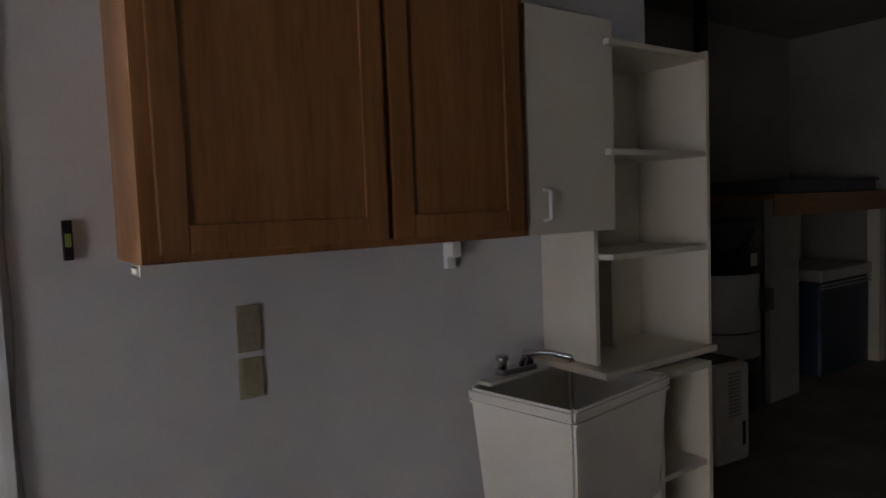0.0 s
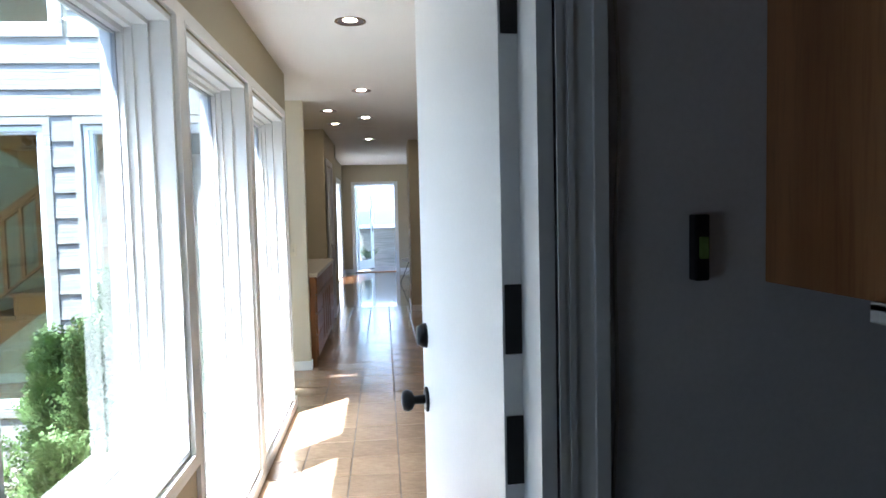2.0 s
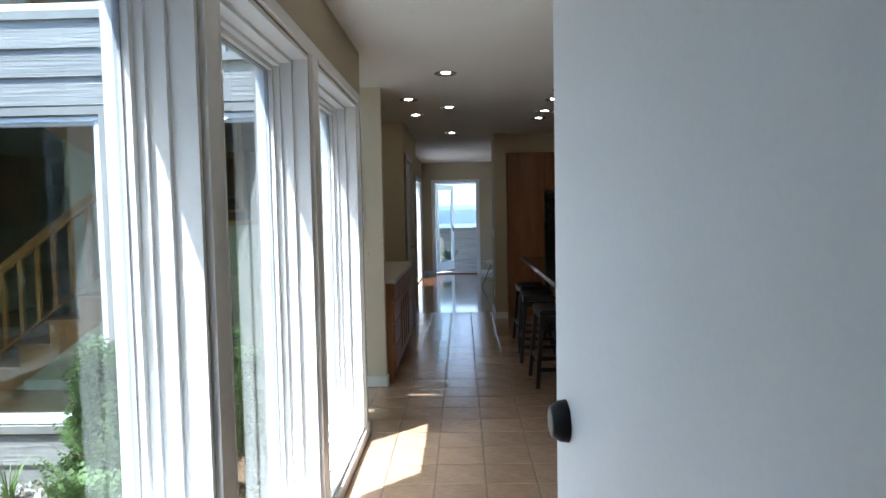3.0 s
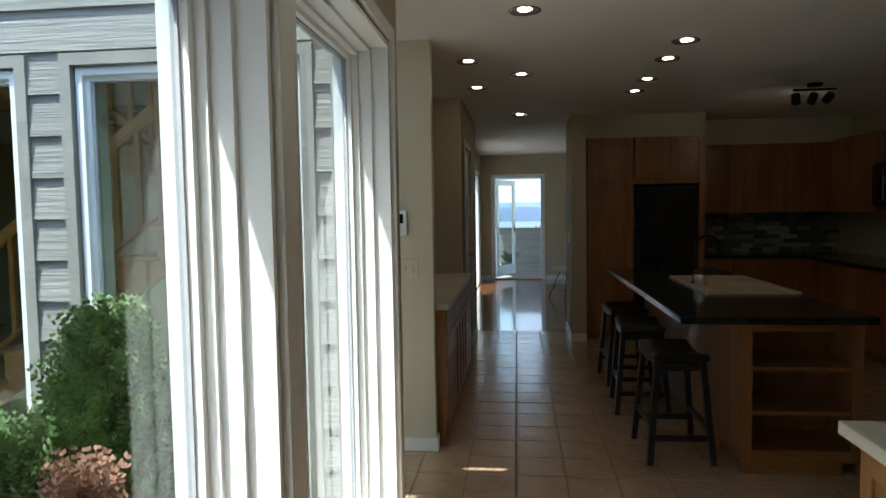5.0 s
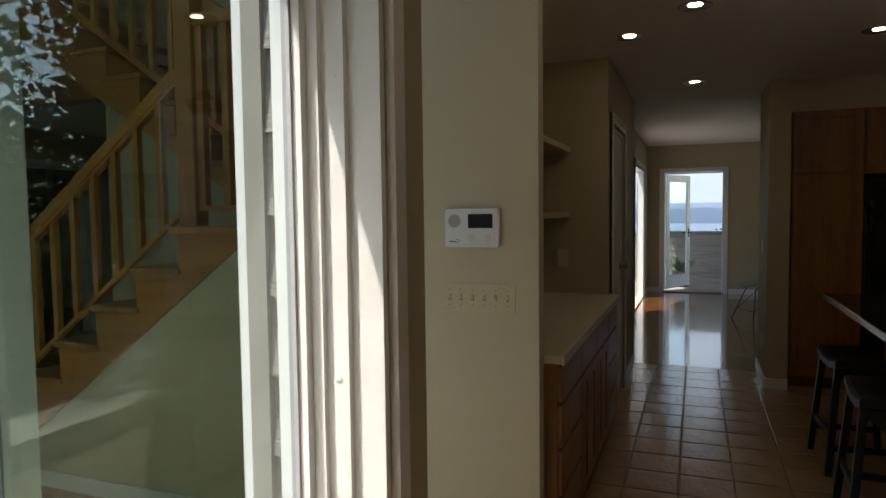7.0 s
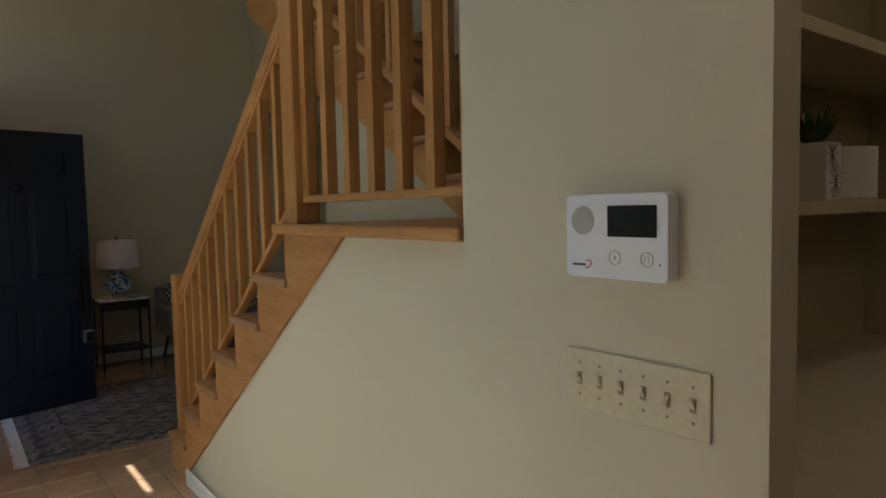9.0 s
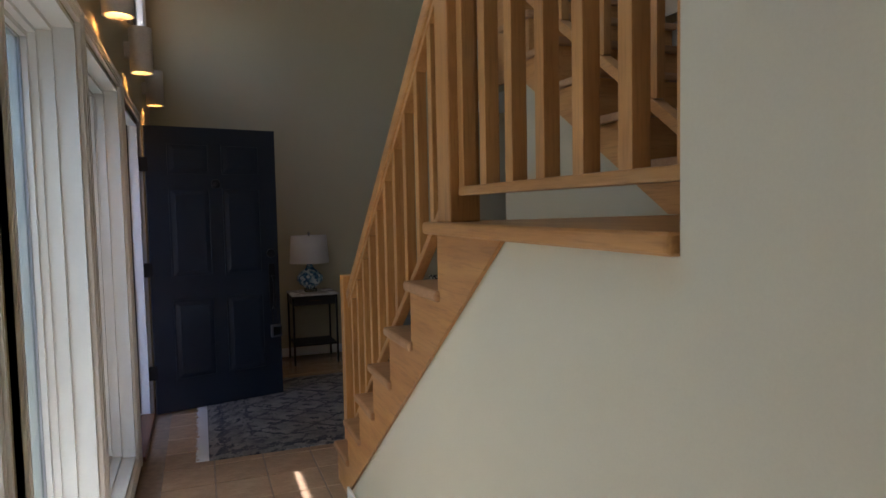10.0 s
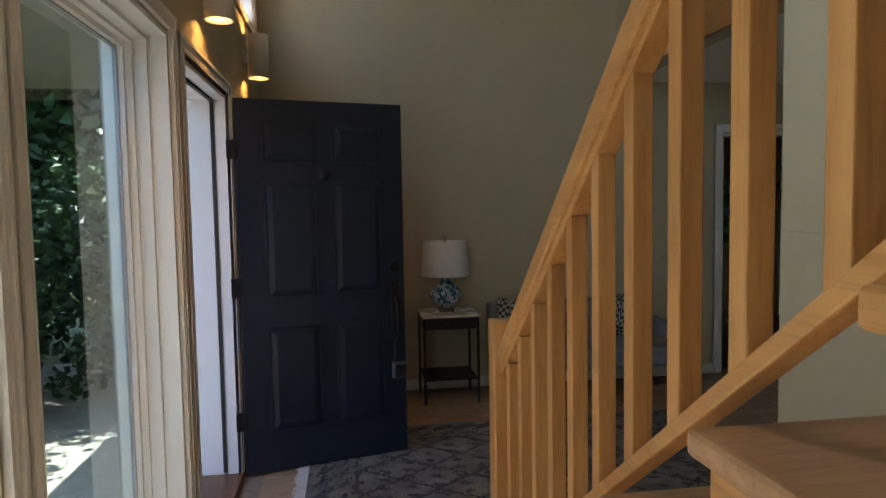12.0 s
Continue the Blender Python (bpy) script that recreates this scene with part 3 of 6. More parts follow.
# ---- windows ----
for i, (a, b, s) in enumerate(hall_wins):
    window("window_%d" % (i + 1), pose(WX, a, s, 0, 0, 90), b - a, HEAD - s, fluted=False)
for i, (a, b) in enumerate(foyer_wins):
    window("window_%d" % (i + 4), pose(b, FY, 0.09, 0, 0, 180), b - a, HEAD - 0.09, glass=TINTED)
window("window_7", pose(-5.70, FY, 2.73, 0, 0, 180), 0.92, 0.72, label="high clerestory window in white trim")
# The next two windows are added so narrow sun strips reach the floor.
window("window_9", pose(-4.36, FY, 2.73, 0, 0, 180), 0.74, 0.94, label="high window added above the front door to pass a sun strip")
window("window_10", pose(-0.76, FY, 2.45, 0, 0, 180), 0.51, 0.94, label="small high window added above the corridor to pass a sun strip")
# Eave is unseen, added to block sun through the middle upper window.
solid("eave", boxes((-4.3, -2.05, FY - 0.58, FY - 0.2, 4.62, 4.72)), EXT_TRIM, "unseen roof eave added to block sun at the upper windows", "eave", kind="structure")
# second-storey window above the courtyard
window("window_8", pose(-1.96, FY, 2.73, 0, 0, 180), 1.12, 1.10, label="upper storey window with white vinyl frame")


def casing_set(name, m, w, h, thick, label, deep=True):
    """A doorway's trim; local x along the wall, y from the face inward."""
    d = thing(name, m, label, "door frame", kind="structure")
    for a, b, pr, nm in ((-0.075, -0.012, 0.016, "casing"), (-0.075, -0.058, 0.024, "casing_bead"), (-0.034, -0.026, 0.020, "casing_bead"), (-0.02, -0.012, 0.02, "casing_bead")):
        part(nm, boxes((a, b, -pr, -0.001, 0, h - a), (w - b, w - a, -pr, -0.001, 0, h - a), (b, w - b, -pr, -0.001, h - b, h - a)), WHITE, d)
    part("jamb", boxes((-0.012, 0.008, -0.003, thick + 0.003, 0, h), (w - 0.008, w + 0.012, -0.003, thick + 0.003, 0, h), (0.008, w - 0.008, -0.003, thick + 0.003, h - 0.02, h)), WHITE, d)
    return d


casing_set("door_frame_1", pose(-0.42, 1.69, -0.12), 0.865, 2.17, 0.16, "white moulded door frame in the garage wall")
casing_set("door_frame_2", pose(-4.52, FY, 0, 0, 0, 180), 0.92, 2.06, 0.2, "white front door frame")
casing_set("door_frame_3", pose(-0.45, 9.12, 0, 0, 0, 90), 0.76, 2.03, 0.08, "white frame of a hall doorway")
casing_set("door_frame_4", pose(-0.42, 16.53, 0), 0.95, 2.08, 0.14, "white frame of the deck door")
casing_set("door_frame_5", pose(-0.70, 13.9, 0, 0, 0, 90), 1.70, 2.08, 0.1, "white frame of a glazed side door")
casing_set("door_frame_6", pose(-6.95, 9.66, 0, 0, 0, 90), 0.79, 2.03, 0.12, "white frame of a bedroom doorway")
solid("trim", boxes((-0.44, 0.46, 1.66, 1.86, -0.12, 0.004), bevel=0.005), THRESH, "dark wooden threshold of the garage doorway", "threshold", kind="structure")
solid("trim", boxes((-5.43, -4.53, FY - 0.22, FY + 0.035, -0.02, 0.022), bevel=0.008), THRESH, "reddish brown front door threshold", "threshold", kind="structure")
solid("trim", boxes((-0.43, 0.53, 16.49, 16.68, -0.01, 0.018), bevel=0.006), OAK_X, "oak threshold of the deck door", "threshold", kind="structure")

# ---- doors ----
# garage door leaf, open into the hall: local x from the hinge to the latch, y thickness
leaf = thing("door_1", pose(0.453, 1.80, 0.01, 0, 0, 94.4), "white flush door standing open into the hall", "door", kind="structure")
part("leaf", boxes((0, 0.86, 0.0, 0.044, 0, 2.03), bevel=0.002), WHITE_DOOR, leaf)
for s, y in ((1, 0.044), (-1, 0.0)):
    part("rosette", lathe([(0.032, 0), (0.034, 0.004), (0.028, 0.008)], 20), BLACK_METAL, leaf).matrix_local = pose(0.79, y, 0.93, -90 * s)
    part("door_knob", lathe([(0.012, 0), (0.011, 0.03), (0.024, 0.036), (0.029, 0.048), (0.024, 0.06), (0.01, 0.064)], 20), BLACK_METAL, leaf, "round black knob").matrix_local = pose(0.79, y + 0.006 * s, 0.93, -90 * s)
    part("deadbolt", lathe([(0.033, 0), (0.031, 0.012), (0.024, 0.024), (0.018, 0.026)], 20), BLACK_METAL, leaf, "black deadbolt").matrix_local = pose(0.79, y, 1.10, -90 * s)
for z in (1.72, 1.27, 1.08, 0.25):
    h = part("hinge", boxes((-0.0035, -0.0003, 0.003, 0.041, z - 0.05, z + 0.05), bevel=0.001), BLACK_METAL, leaf, "black butt hinge with rounded corners")
    for k in range(5):
        part("knuckle", lathe([(0.006, z - 0.05 + k * 0.0202), (0.006, z - 0.032 + k * 0.0202)], 12, -0.006, -0.004), BLACK_METAL, h)

# front door, open inward
fd = thing("door_2", pose(-5.424, 5.945, 0.012, 0, 0, 104.0), "navy blue six-panel front door standing open", "door", kind="structure")
part("leaf", boxes((0, 0.925, -0.02, 0.02, 0, 2.035), bevel=0.002), NAVY, fd)


def raised_panel(parent, x0, x1, z0, z1, y, material, s):
    bm = bmesh.new()
    box(bm, x0, x1, min(y, y + s * 0.006), max(y, y + s * 0.006), z0, z0 + 0.012)
    box(bm, x0, x1, min(y, y + s * 0.006), max(y, y + s * 0.006), z1 - 0.012, z1)
    box(bm, x0, x0 + 0.012, min(y, y + s * 0.006), max(y, y + s * 0.006), z0 + 0.012, z1 - 0.012)
    box(bm, x1 - 0.012, x1, min(y, y + s * 0.006), max(y, y + s * 0.006), z0 + 0.012, z1 - 0.012)
    part("panel_moulding", bm, material, parent)
    bm = bmesh.new()
    i = 0.045
    lo = [bm.verts.new(p) for p in ((x0 + 0.014, y, z0 + 0.014), (x1 - 0.014, y, z0 + 0.014), (x1 - 0.014, y, z1 - 0.014), (x0 + 0.014, y, z1 - 0.014))]
    hi = [bm.verts.new(p) for p in ((x0 + i, y + s * 0.007, z0 + i), (x1 - i, y + s * 0.007, z0 + i), (x1 - i, y + s * 0.007, z1 - i), (x0 + i, y + s * 0.007, z1 - i))]
    bm.faces.new(hi)
    for k in range(4):
        bm.faces.new((lo[k], lo[(k + 1) % 4], hi[(k + 1) % 4], hi[k]))
    bmesh.ops.recalc_face_normals(bm, faces=bm.faces[:])
    part("raised_panel", bm, material, parent)


for s in (1, -1):
    for x0, x1 in ((0.14, 0.43), (0.515, 0.80)):
        for z0, z1 in ((0.22, 0.80), (0.96, 1.60), (1.70, 1.92)):
            raised_panel(fd, x0, x1, z0, z1, 0.0205 * s, NAVY, s)
for z in (1.765, 1.03, 0.30):
    part("hinge", boxes((-0.045, 0.012, -0.030, -0.0205, z - 0.05, z + 0.05), bevel=0.003), BLACK_METAL, fd, "black butt hinge")
for s in (1, -1):
    part("deadbolt", lathe([(0.034, 0), (0.032, 0.012), (0.026, 0.02)], 20), BLACK_METAL, fd).matrix_local = pose(0.865, 0.0205 * s, 1.10, -90 * s)
    part("handle_plate", boxes((0.842, 0.888, min(0.0205 * s, 0.03 * s), max(0.0205 * s, 0.03 * s), 0.66, 1.02), bevel=0.003), BLACK_METAL, fd)
    part("pull_handle", tube([(0.865, 0.03 * s, 0.93), (0.865, 0.065 * s, 0.90), (0.865, 0.072 * s, 0.80), (0.865, 0.065 * s, 0.70), (0.865, 0.03 * s, 0.67)], 0.009, 10), BLACK_METAL, fd, "black pull handle")
part("door_knocker", lathe([(0.035, 0), (0.032, 0.01), (0.012, 0.022)], 20), BLACK_METAL, fd).matrix_local = pose(0.47, -0.0205, 1.63, 90)
lb = part("lock_box", boxes((0.82, 0.90, -0.115, -0.075, 0.46, 0.555), bevel=0.006), POT, fd, "dark grey key lock box hung on the handle")
part("keypad", boxes((0.832, 0.888, -0.1165, -0.114, 0.475, 0.54)), SCREEN, lb)
part("shackle", tube([(0.84, -0.09, 0.55), (0.84, -0.075, 0.66), (0.865, -0.07, 0.69), (0.885, -0.075, 0.66), (0.885, -0.09, 0.55)], 0.005, 8), BLACK_METAL, lb)
solid("weather_strip", boxes((-5.431, -5.424, FY - 0.075, FY - 0.055, 0.03, 2.04), (-4.536, -4.528, FY - 0.075, FY - 0.055, 0.03, 2.04), (-5.424, -4.536, FY - 0.075, FY - 0.055, 2.028, 2.04)), DARK_GAP, "dark rubber seal round the front doorway", "weather strip", kind="structure")


def glazed_door(name, m, w, h, label):
    d = thing(name, m, label, "door", kind="structure")
    bm = bmesh.new()
    box(bm, 0, 0.11, -0.02, 0.02, 0, h); box(bm, w - 0.11, w, -0.02, 0.02, 0, h)
    box(bm, 0.11, w - 0.11, -0.02, 0.02, 0, 0.22); box(bm, 0.11, w - 0.11, -0.02, 0.02, h - 0.12, h)
    part("leaf_frame", bm, WHITE, d)
    g = part("pane", boxes((0.10, w - 0.10, -0.004, 0.004, 0.21, h - 0.11)), GLASS, d)
    g.visible_shadow = False
    part("door_handle", boxes((w - 0.07, w - 0.04, -0.03, 0.03, 0.9, 1.06), (w - 0.16, w - 0.045, -0.06, -0.045, 0.97, 0.99), (w - 0.16, w - 0.045, 0.045, 0.06, 0.97, 0.99), bevel=0.004), BLACK_METAL, d, "black lever handle")
    return d


hd = thing("door_5", pose(-0.462, 9.135, 0.01, 0, 0, 90), "white flush door shut in the hall wall", "door", kind="structure")
part("leaf", boxes((0, 0.73, 0.0, 0.035, 0, 2.0), bevel=0.002), WHITE_DOOR, hd)
part("rosette", lathe([(0.030, 0), (0.031, 0.004), (0.025, 0.008)], 20), STEEL, hd).matrix_local = pose(0.665, 0, 0.99, 90)
part("door_knob", lathe([(0.011, 0), (0.010, 0.03), (0.022, 0.036), (0.027, 0.048), (0.022, 0.06), (0.009, 0.063)], 20), STEEL, hd, "round metal knob").matrix_local = pose(0.665, -0.006, 0.99, 90)
glazed_door("door_3", pose(-0.40, 16.70, 0.03, 0, 0, 66), 0.93, 2.03, "white full-glass deck door standing open")
glazed_door("door_4", pose(-0.84, 15.56, 0.03, 0, 0, 192), 0.83, 2.03, "white full-glass side door standing open")

# ---- staircase ----
# lower flight: open string towards the foyer
stair = thing("staircase", (0, 0, 0), "honey-coloured wooden staircase with square balusters and a landing", "staircase")
top = TOP
pts = [(first + 0.03, 0.0)]
for k in range(7):
    x = first + 0.03 + k * RUN
    pts += [(x, (k + 1) * STEP - 0.034)]
    if k < 6:
        pts += [(x + RUN, (k + 1) * STEP - 0.034)]
pts += [(NOSE + 0.465, top - 0.034), (first + 0.25, 0.0)]
part("skirt_board", prism(pts, "y", SY - 0.014, SY - 0.002), HONEY_X, stair, "saw-toothed honey wood skirt board")
part("far_string", prism(pts, "y", 7.80, 7.85), HONEY_X, stair)
for k in range(7):
    x = first + k * RUN
    part("riser", boxes((x + 0.03, x + 0.048, SY - 0.002, 7.80, k * STEP, (k + 1) * STEP - 0.034)), HONEY_Y, stair)
    if k < 6:
        t = part("tread", boxes((x, x + RUN + 0.045, SY - 0.030, 7.82, (k + 1) * STEP - 0.034, (k + 1) * STEP), bevel=0.012, seg=3), TREAD, stair, "worn rounded wooden tread")
part("landing", boxes((NOSE, -1.165, SY - 0.05, 8.72, top - 0.036, top), bevel=0.012, seg=3), HONEY_X, stair, "wooden landing with a rounded nosing")
BY = SY + 0.03


def rail_y(x):
    """The lower balustrade stands a little farther in at its foot."""
    return BY + 0.05 * (-2.20 - x) / 1.63


slope = STEP / RUN


def nose_z(x):
    return (x - first) * slope + STEP


# lower newel, landing newel
part("newel", boxes((first - 0.035, first + 0.05, rail_y(first) - 0.043, rail_y(first) + 0.043, 0.0, 1.085), bevel=0.006), HONEY, stair, "square newel post")
part("newel", boxes((-2.19, -2.09, BY - 0.045, BY + 0.045, top, top + 1.12), bevel=0.006), HONEY, stair, "square landing newel post")
xa, xb = first + 0.05, -2.20
part("handrail", bar((xa, rail_y(xa), nose_z(xa) + 0.735), (xb, BY, nose_z(xb) + 0.705), 0.058, 0.06, bevel=0.012), HONEY_X, stair, "sloping moulded handrail")
part("handrail_fillet", bar((xa, rail_y(xa), nose_z(xa) + 0.695), (xb, BY, nose_z(xb) + 0.668), 0.04, 0.03), HONEY_X, stair)
part("bottom_rail", bar((xa, rail_y(xa), nose_z(xa) + 0.042), (xb, BY, nose_z(xb) + 0.044), 0.036, 0.024, bevel=0.004), HONEY_X, stair, "sloping bottom rail")
for i in range(10):
    x = -2.332 - 0.155 * i
    part("baluster", boxes((x - 0.017, x + 0.017, rail_y(x) - 0.017, rail_y(x) + 0.017, nose_z(x) + 0.045, nose_z(x) + 0.675), bevel=0.0025), HONEY, stair)
part("bottom_rail", boxes((-2.09, -1.165, BY - 0.021, BY + 0.021, 1.464, 1.489), bevel=0.005), HONEY_X, stair, "level bottom rail of the landing balustrade")
part("handrail", boxes((-2.105, -1.165, BY - 0.033, BY + 0.033, top + 0.93, top + 0.99), bevel=0.012), HONEY_X, stair)
for i in range(7):
    x = -2.07 + i * 0.1445
    part("baluster", boxes((x - 0.019, x + 0.019, BY - 0.019, BY + 0.019, 1.487, top + 0.935), bevel=0.0025), HONEY, stair)
# upper flight, turning back towards the front door
ux, RUN2 = -2.20, 0.285
upts = []
for k in range(9):
    x = ux - k * RUN2
    upts += [(x, top + k * STEP), (x, top + (k + 1) * STEP - 0.034)]
upts += [(ux - 9 * RUN2, top + 9 * STEP - 0.034), (ux - 9 * RUN2, top + 9 * STEP - 0.29), (ux - 0.12, top + 0.001)]
part("upper_skirt_board", prism(upts, "y", 7.838, 7.858), HONEY_X, stair, "skirt board of the upper flight")
for k in range(9):
    x = ux - k * RUN2
    part("riser", boxes((x - 0.018, x, 7.858, 8.70, top + k * STEP, top + (k + 1) * STEP - 0.034)), HONEY_Y, stair)
    part("tread", boxes((x - RUN2 - 0.02, x + 0.03, 7.815, 8.71, top + (k + 1) * STEP - 0.034, top + (k + 1) * STEP), bevel=0.01, seg=2), TREAD, stair)


def up_z(x):
    return top + (ux - x) * STEP / RUN2 + STEP


uy = 7.885
u0, u1 = ux + 0.05, ux - 9 * RUN2 + 0.1
part("newel", boxes((ux + 0.02, ux + 0.11, uy - 0.045, uy + 0.045, top, top + 1.25), bevel=0.006), HONEY, stair)
part("handrail", bar((u0 - 0.04, uy, up_z(u0) + 0.80), (u1, uy, up_z(u1) + 0.80), 0.062, 0.06, bevel=0.012), HONEY_X, stair)
part("bottom_rail", bar((u0 - 0.04, uy, up_z(u0) + 0.06), (u1, uy, up_z(u1) + 0.06), 0.055, 0.042, bevel=0.005), HONEY_X, stair)
for i in range(15):
    x = u0 - 0.12 + (u1 - u0 + 0.2) * i / 14
    part("baluster", boxes((x - 0.019, x + 0.019, uy - 0.019, uy + 0.019, up_z(x) + 0.06, up_z(x) + 0.77), bevel=0.0025), HONEY, stair)
solid("trim", boxes((-6.95, -3.76, 8.68, 8.719, CZ - 0.0, CZ + 0.22), bevel=0.004), HONEY_X, "honey wood fascia of the upper floor", "fascia", kind="structure")

# ---- alarm panel and switches ----
def panel_pose(x, z):
    return pose(x, WY, z)


ap = thing("alarm_panel", panel_pose(-0.712, 1.381), "white wall alarm panel with dark screen and two buttons", "alarm panel")
def rounded(w, h, r, steps=6):
    return [(sx * (w - r) + r * math.cos(radians(a0 + 90 * k / steps)), sz * (h - r) + r * math.sin(radians(a0 + 90 * k / steps))) for sx, sz, a0 in ((1, 1, 0), (-1, 1, 90), (-1, -1, 180), (1, -1, 270)) for k in range(steps + 1)]


part("housing", prism(rounded(0.108, 0.075, 0.011), "y", -0.024, -0.0005, bevel=0.002), PANEL_WHITE, ap)
part("seam", prism(rounded(0.1065, 0.0735, 0.010), "y", -0.0255, -0.024), PANEL_GREY, ap, "grey seam between front and back")
part("bezel", prism(rounded(0.1075, 0.0745, 0.011), "y", -0.031, -0.0255, bevel=0.0025), PANEL_WHITE, ap)
part("screen", boxes((-0.012, 0.087, -0.0325, -0.0305, 0.000, 0.054)), SCREEN, ap, "dark blank screen")
part("speaker_grille", lathe([(0.026, 0), (0.0255, 0.0015)], 28), PANEL_GREY, ap).matrix_local = pose(-0.068, -0.0309, 0.028, 90)
for bx in (0.003, 0.068):
    part("button_ring", lathe([(0.0125, 0), (0.0125, 0.0014), (0.0112, 0.0014), (0.0112, 0)], 28, caps=False), PANEL_GREY, ap).matrix_local = pose(bx, -0.0309, -0.037, 90)
part("button_mark", boxes((0.0, 0.006, -0.0318, -0.0308, -0.0385, -0.0355), (0.0015, 0.0045, -0.0318, -0.0308, -0.041, -0.033)), PANEL_GREY, ap)
part("button_mark", boxes((0.0635, 0.0645, -0.0318, -0.0308, -0.0425, -0.032), (0.0715, 0.0725, -0.0318, -0.0308, -0.0425, -0.032), (0.0645, 0.0715, -0.0318, -0.0308, -0.033, -0.032)), PANEL_GREY, ap)
part("maker_mark", boxes((-0.092, -0.062, -0.0316, -0.0308, -0.054, -0.050)), INK, ap, "small dark maker mark")
part("maker_mark", tube([(-0.062, -0.0312, -0.045), (-0.052, -0.0312, -0.043), (-0.048, -0.0312, -0.049), (-0.054, -0.0312, -0.056), (-0.062, -0.0312, -0.058)], 0.0011, 6), RED_INK, ap)
part("indicator", lathe([(0.0018, 0), (0.0016, 0.001)], 10), INK, ap).matrix_local = pose(0.093, -0.0309, -0.045, 90)

sw = thing("switch_plate", panel_pose(-0.693, 1.108), "almond six-gang toggle switch plate", "light switch")
part("plate", boxes((-0.149, 0.149, -0.006, -0.0005, -0.057, 0.057), bevel=0.003), ALMOND, sw)
for i in range(6):
    x = -0.119 + i * 0.0475
    up = -1 if i == 4 else 1
    t = part("toggle", prism([(-0.004, -0.010 * up), (-0.004, 0.010 * up), (-0.014, 0.012 * up), (-0.015, 0.006 * up)], "x", x - 0.004, x + 0.004), ALMOND, sw)
    part("slot", boxes((x - 0.006, x + 0.006, -0.0066, -0.0055, -0.0125, 0.0125)), OLD_ALMOND, sw)
    for z in (-0.03, 0.03):
        part("screw", lathe([(0.003, 0), (0.0026, 0.001)], 10), OLD_ALMOND, sw).matrix_local = pose(x, -0.006, z, 90)

# ---- recessed lights ----
def can_light(x, y, z=CZ):
    c = thing("recessed_light", (x, y, z), "lit recessed ceiling light with bronze reflector", "ceiling light", "recessed ceiling lights")
    part("trim_ring", lathe([(0.082, -0.001), (0.084, -0.005), (0.074, -0.006), (0.07, -0.001)], 32, caps=False), CAN_TRIM, c, "bronze trim ring")
    part("reflector", lathe([(0.074, -0.003), (0.03, -0.0015)], 32), CAN_DARK, c, "dark bronze reflector")
    part("bulb", lathe([(0.036, -0.0035), (0.032, -0.006), (0.02, -0.008), (0.002, -0.0085)], 24, 0.0, -0.026), LAMP_GLOW, c, "glowing reflector bulb")
    return c


can = can_light(0.10, 4.44)
for x, y in ((0.092, 6.433), (-0.27, 7.517), (0.085, 8.011), (-0.27, 8.479), (0.08, 10.093), (1.062, 7.199), (1.06, 7.68), (1.06, 8.38), (1.055, 8.90), (0.10, 2.65)):
    copy_thing(can, Matrix.Translation((x, y, CZ)))

# track light with three heads
tl = thing("track_light", (2.5, 8.85, CZ), "black ceiling track light with three lit spots", "ceiling light")
part("canopy", lathe([(0.06, 0), (0.058, -0.025), (0.03, -0.03)], 24), BLACK_METAL, tl)
part("track_bar", boxes((-0.17, 0.17, -0.012, 0.012, -0.06, -0.04), bevel=0.003), BLACK_METAL, tl)
for x in (-0.14, 0.0, 0.13):
    h = part("spot_head", lathe([(0.02, 0.03), (0.034, 0.02), (0.038, -0.06), (0.036, -0.062)], 20), BLACK_METAL, tl)
    h.matrix_local = pose(x, 0.02, -0.10, 42 + x * 60, 0, x * 190)
    part("lens", lathe([(0.033, -0.058), (0.03, -0.064)], 20), LAMP_GLOW, h)

# ---- wall sconces above the foyer windows ----
def sconce(x):
    s = thing("wall_sconce", (x, FY, 2.29), "white cylindrical wall sconce glowing up and down", "wall lamp", "foyer wall sconces")
    n = 28
    bm = lathe([(0.066, 0), (0.066, 0.27), (0.058, 0.27), (0.058, 0.0)], n, 0, 0.092, caps=False)
    bm.faces.ensure_lookup_table()
    vs = bm.verts[:]
    for i in range(n):
        bm.faces.new((vs[i], vs[3 * n + i], vs[3 * n + (i + 1) % n], vs[(i + 1) % n]))
    part("shade", bm, PLASTER, s)
    part("bracket", boxes((-0.03, 0.03, 0.0, 0.034, 0.09, 0.18), bevel=0.004), PLASTER, s)
    part("bulb", lathe([(0.012, 0.02), (0.04, 0.03), (0.045, 0.13), (0.04, 0.235), (0.01, 0.25)], 16, 0, 0.092), SCONCE_GLOW, s, "warm glowing bulb")
    return s


s0 = sconce(-4.86)
copy_thing(s0, Matrix.Translation((-3.62, FY, 2.29)))
copy_thing(s0, Matrix.Translation((-6.15, FY, 2.29)))

# ---- foyer furniture ----
rug = thing("area_rug", (-5.215, 7.53, 0.0), "grey and navy patterned rug with pale fringe", "rug")
part("rug_body", boxes((-0.85, 0.85, -1.25, 1.25, 0.001, 0.010), bevel=0.003), RUG, rug)
bm = bmesh.new()
for s in (-1, 1):
    for i in range(170):
        x = -0.84 + i * 0.00994 + random.uniform(-0.002, 0.002)
        e = random.uniform(-0.012, 0.012)
        y0, y1 = s * 1.25, s * (1.25 + random.uniform(0.05, 0.075))
        box(bm, x - 0.002, x + 0.002, min(y0, y1), max(y0, y1), 0.001, 0.004)
fr = part("fringe", bm, SHADE, rug, "pale knotted fringe")
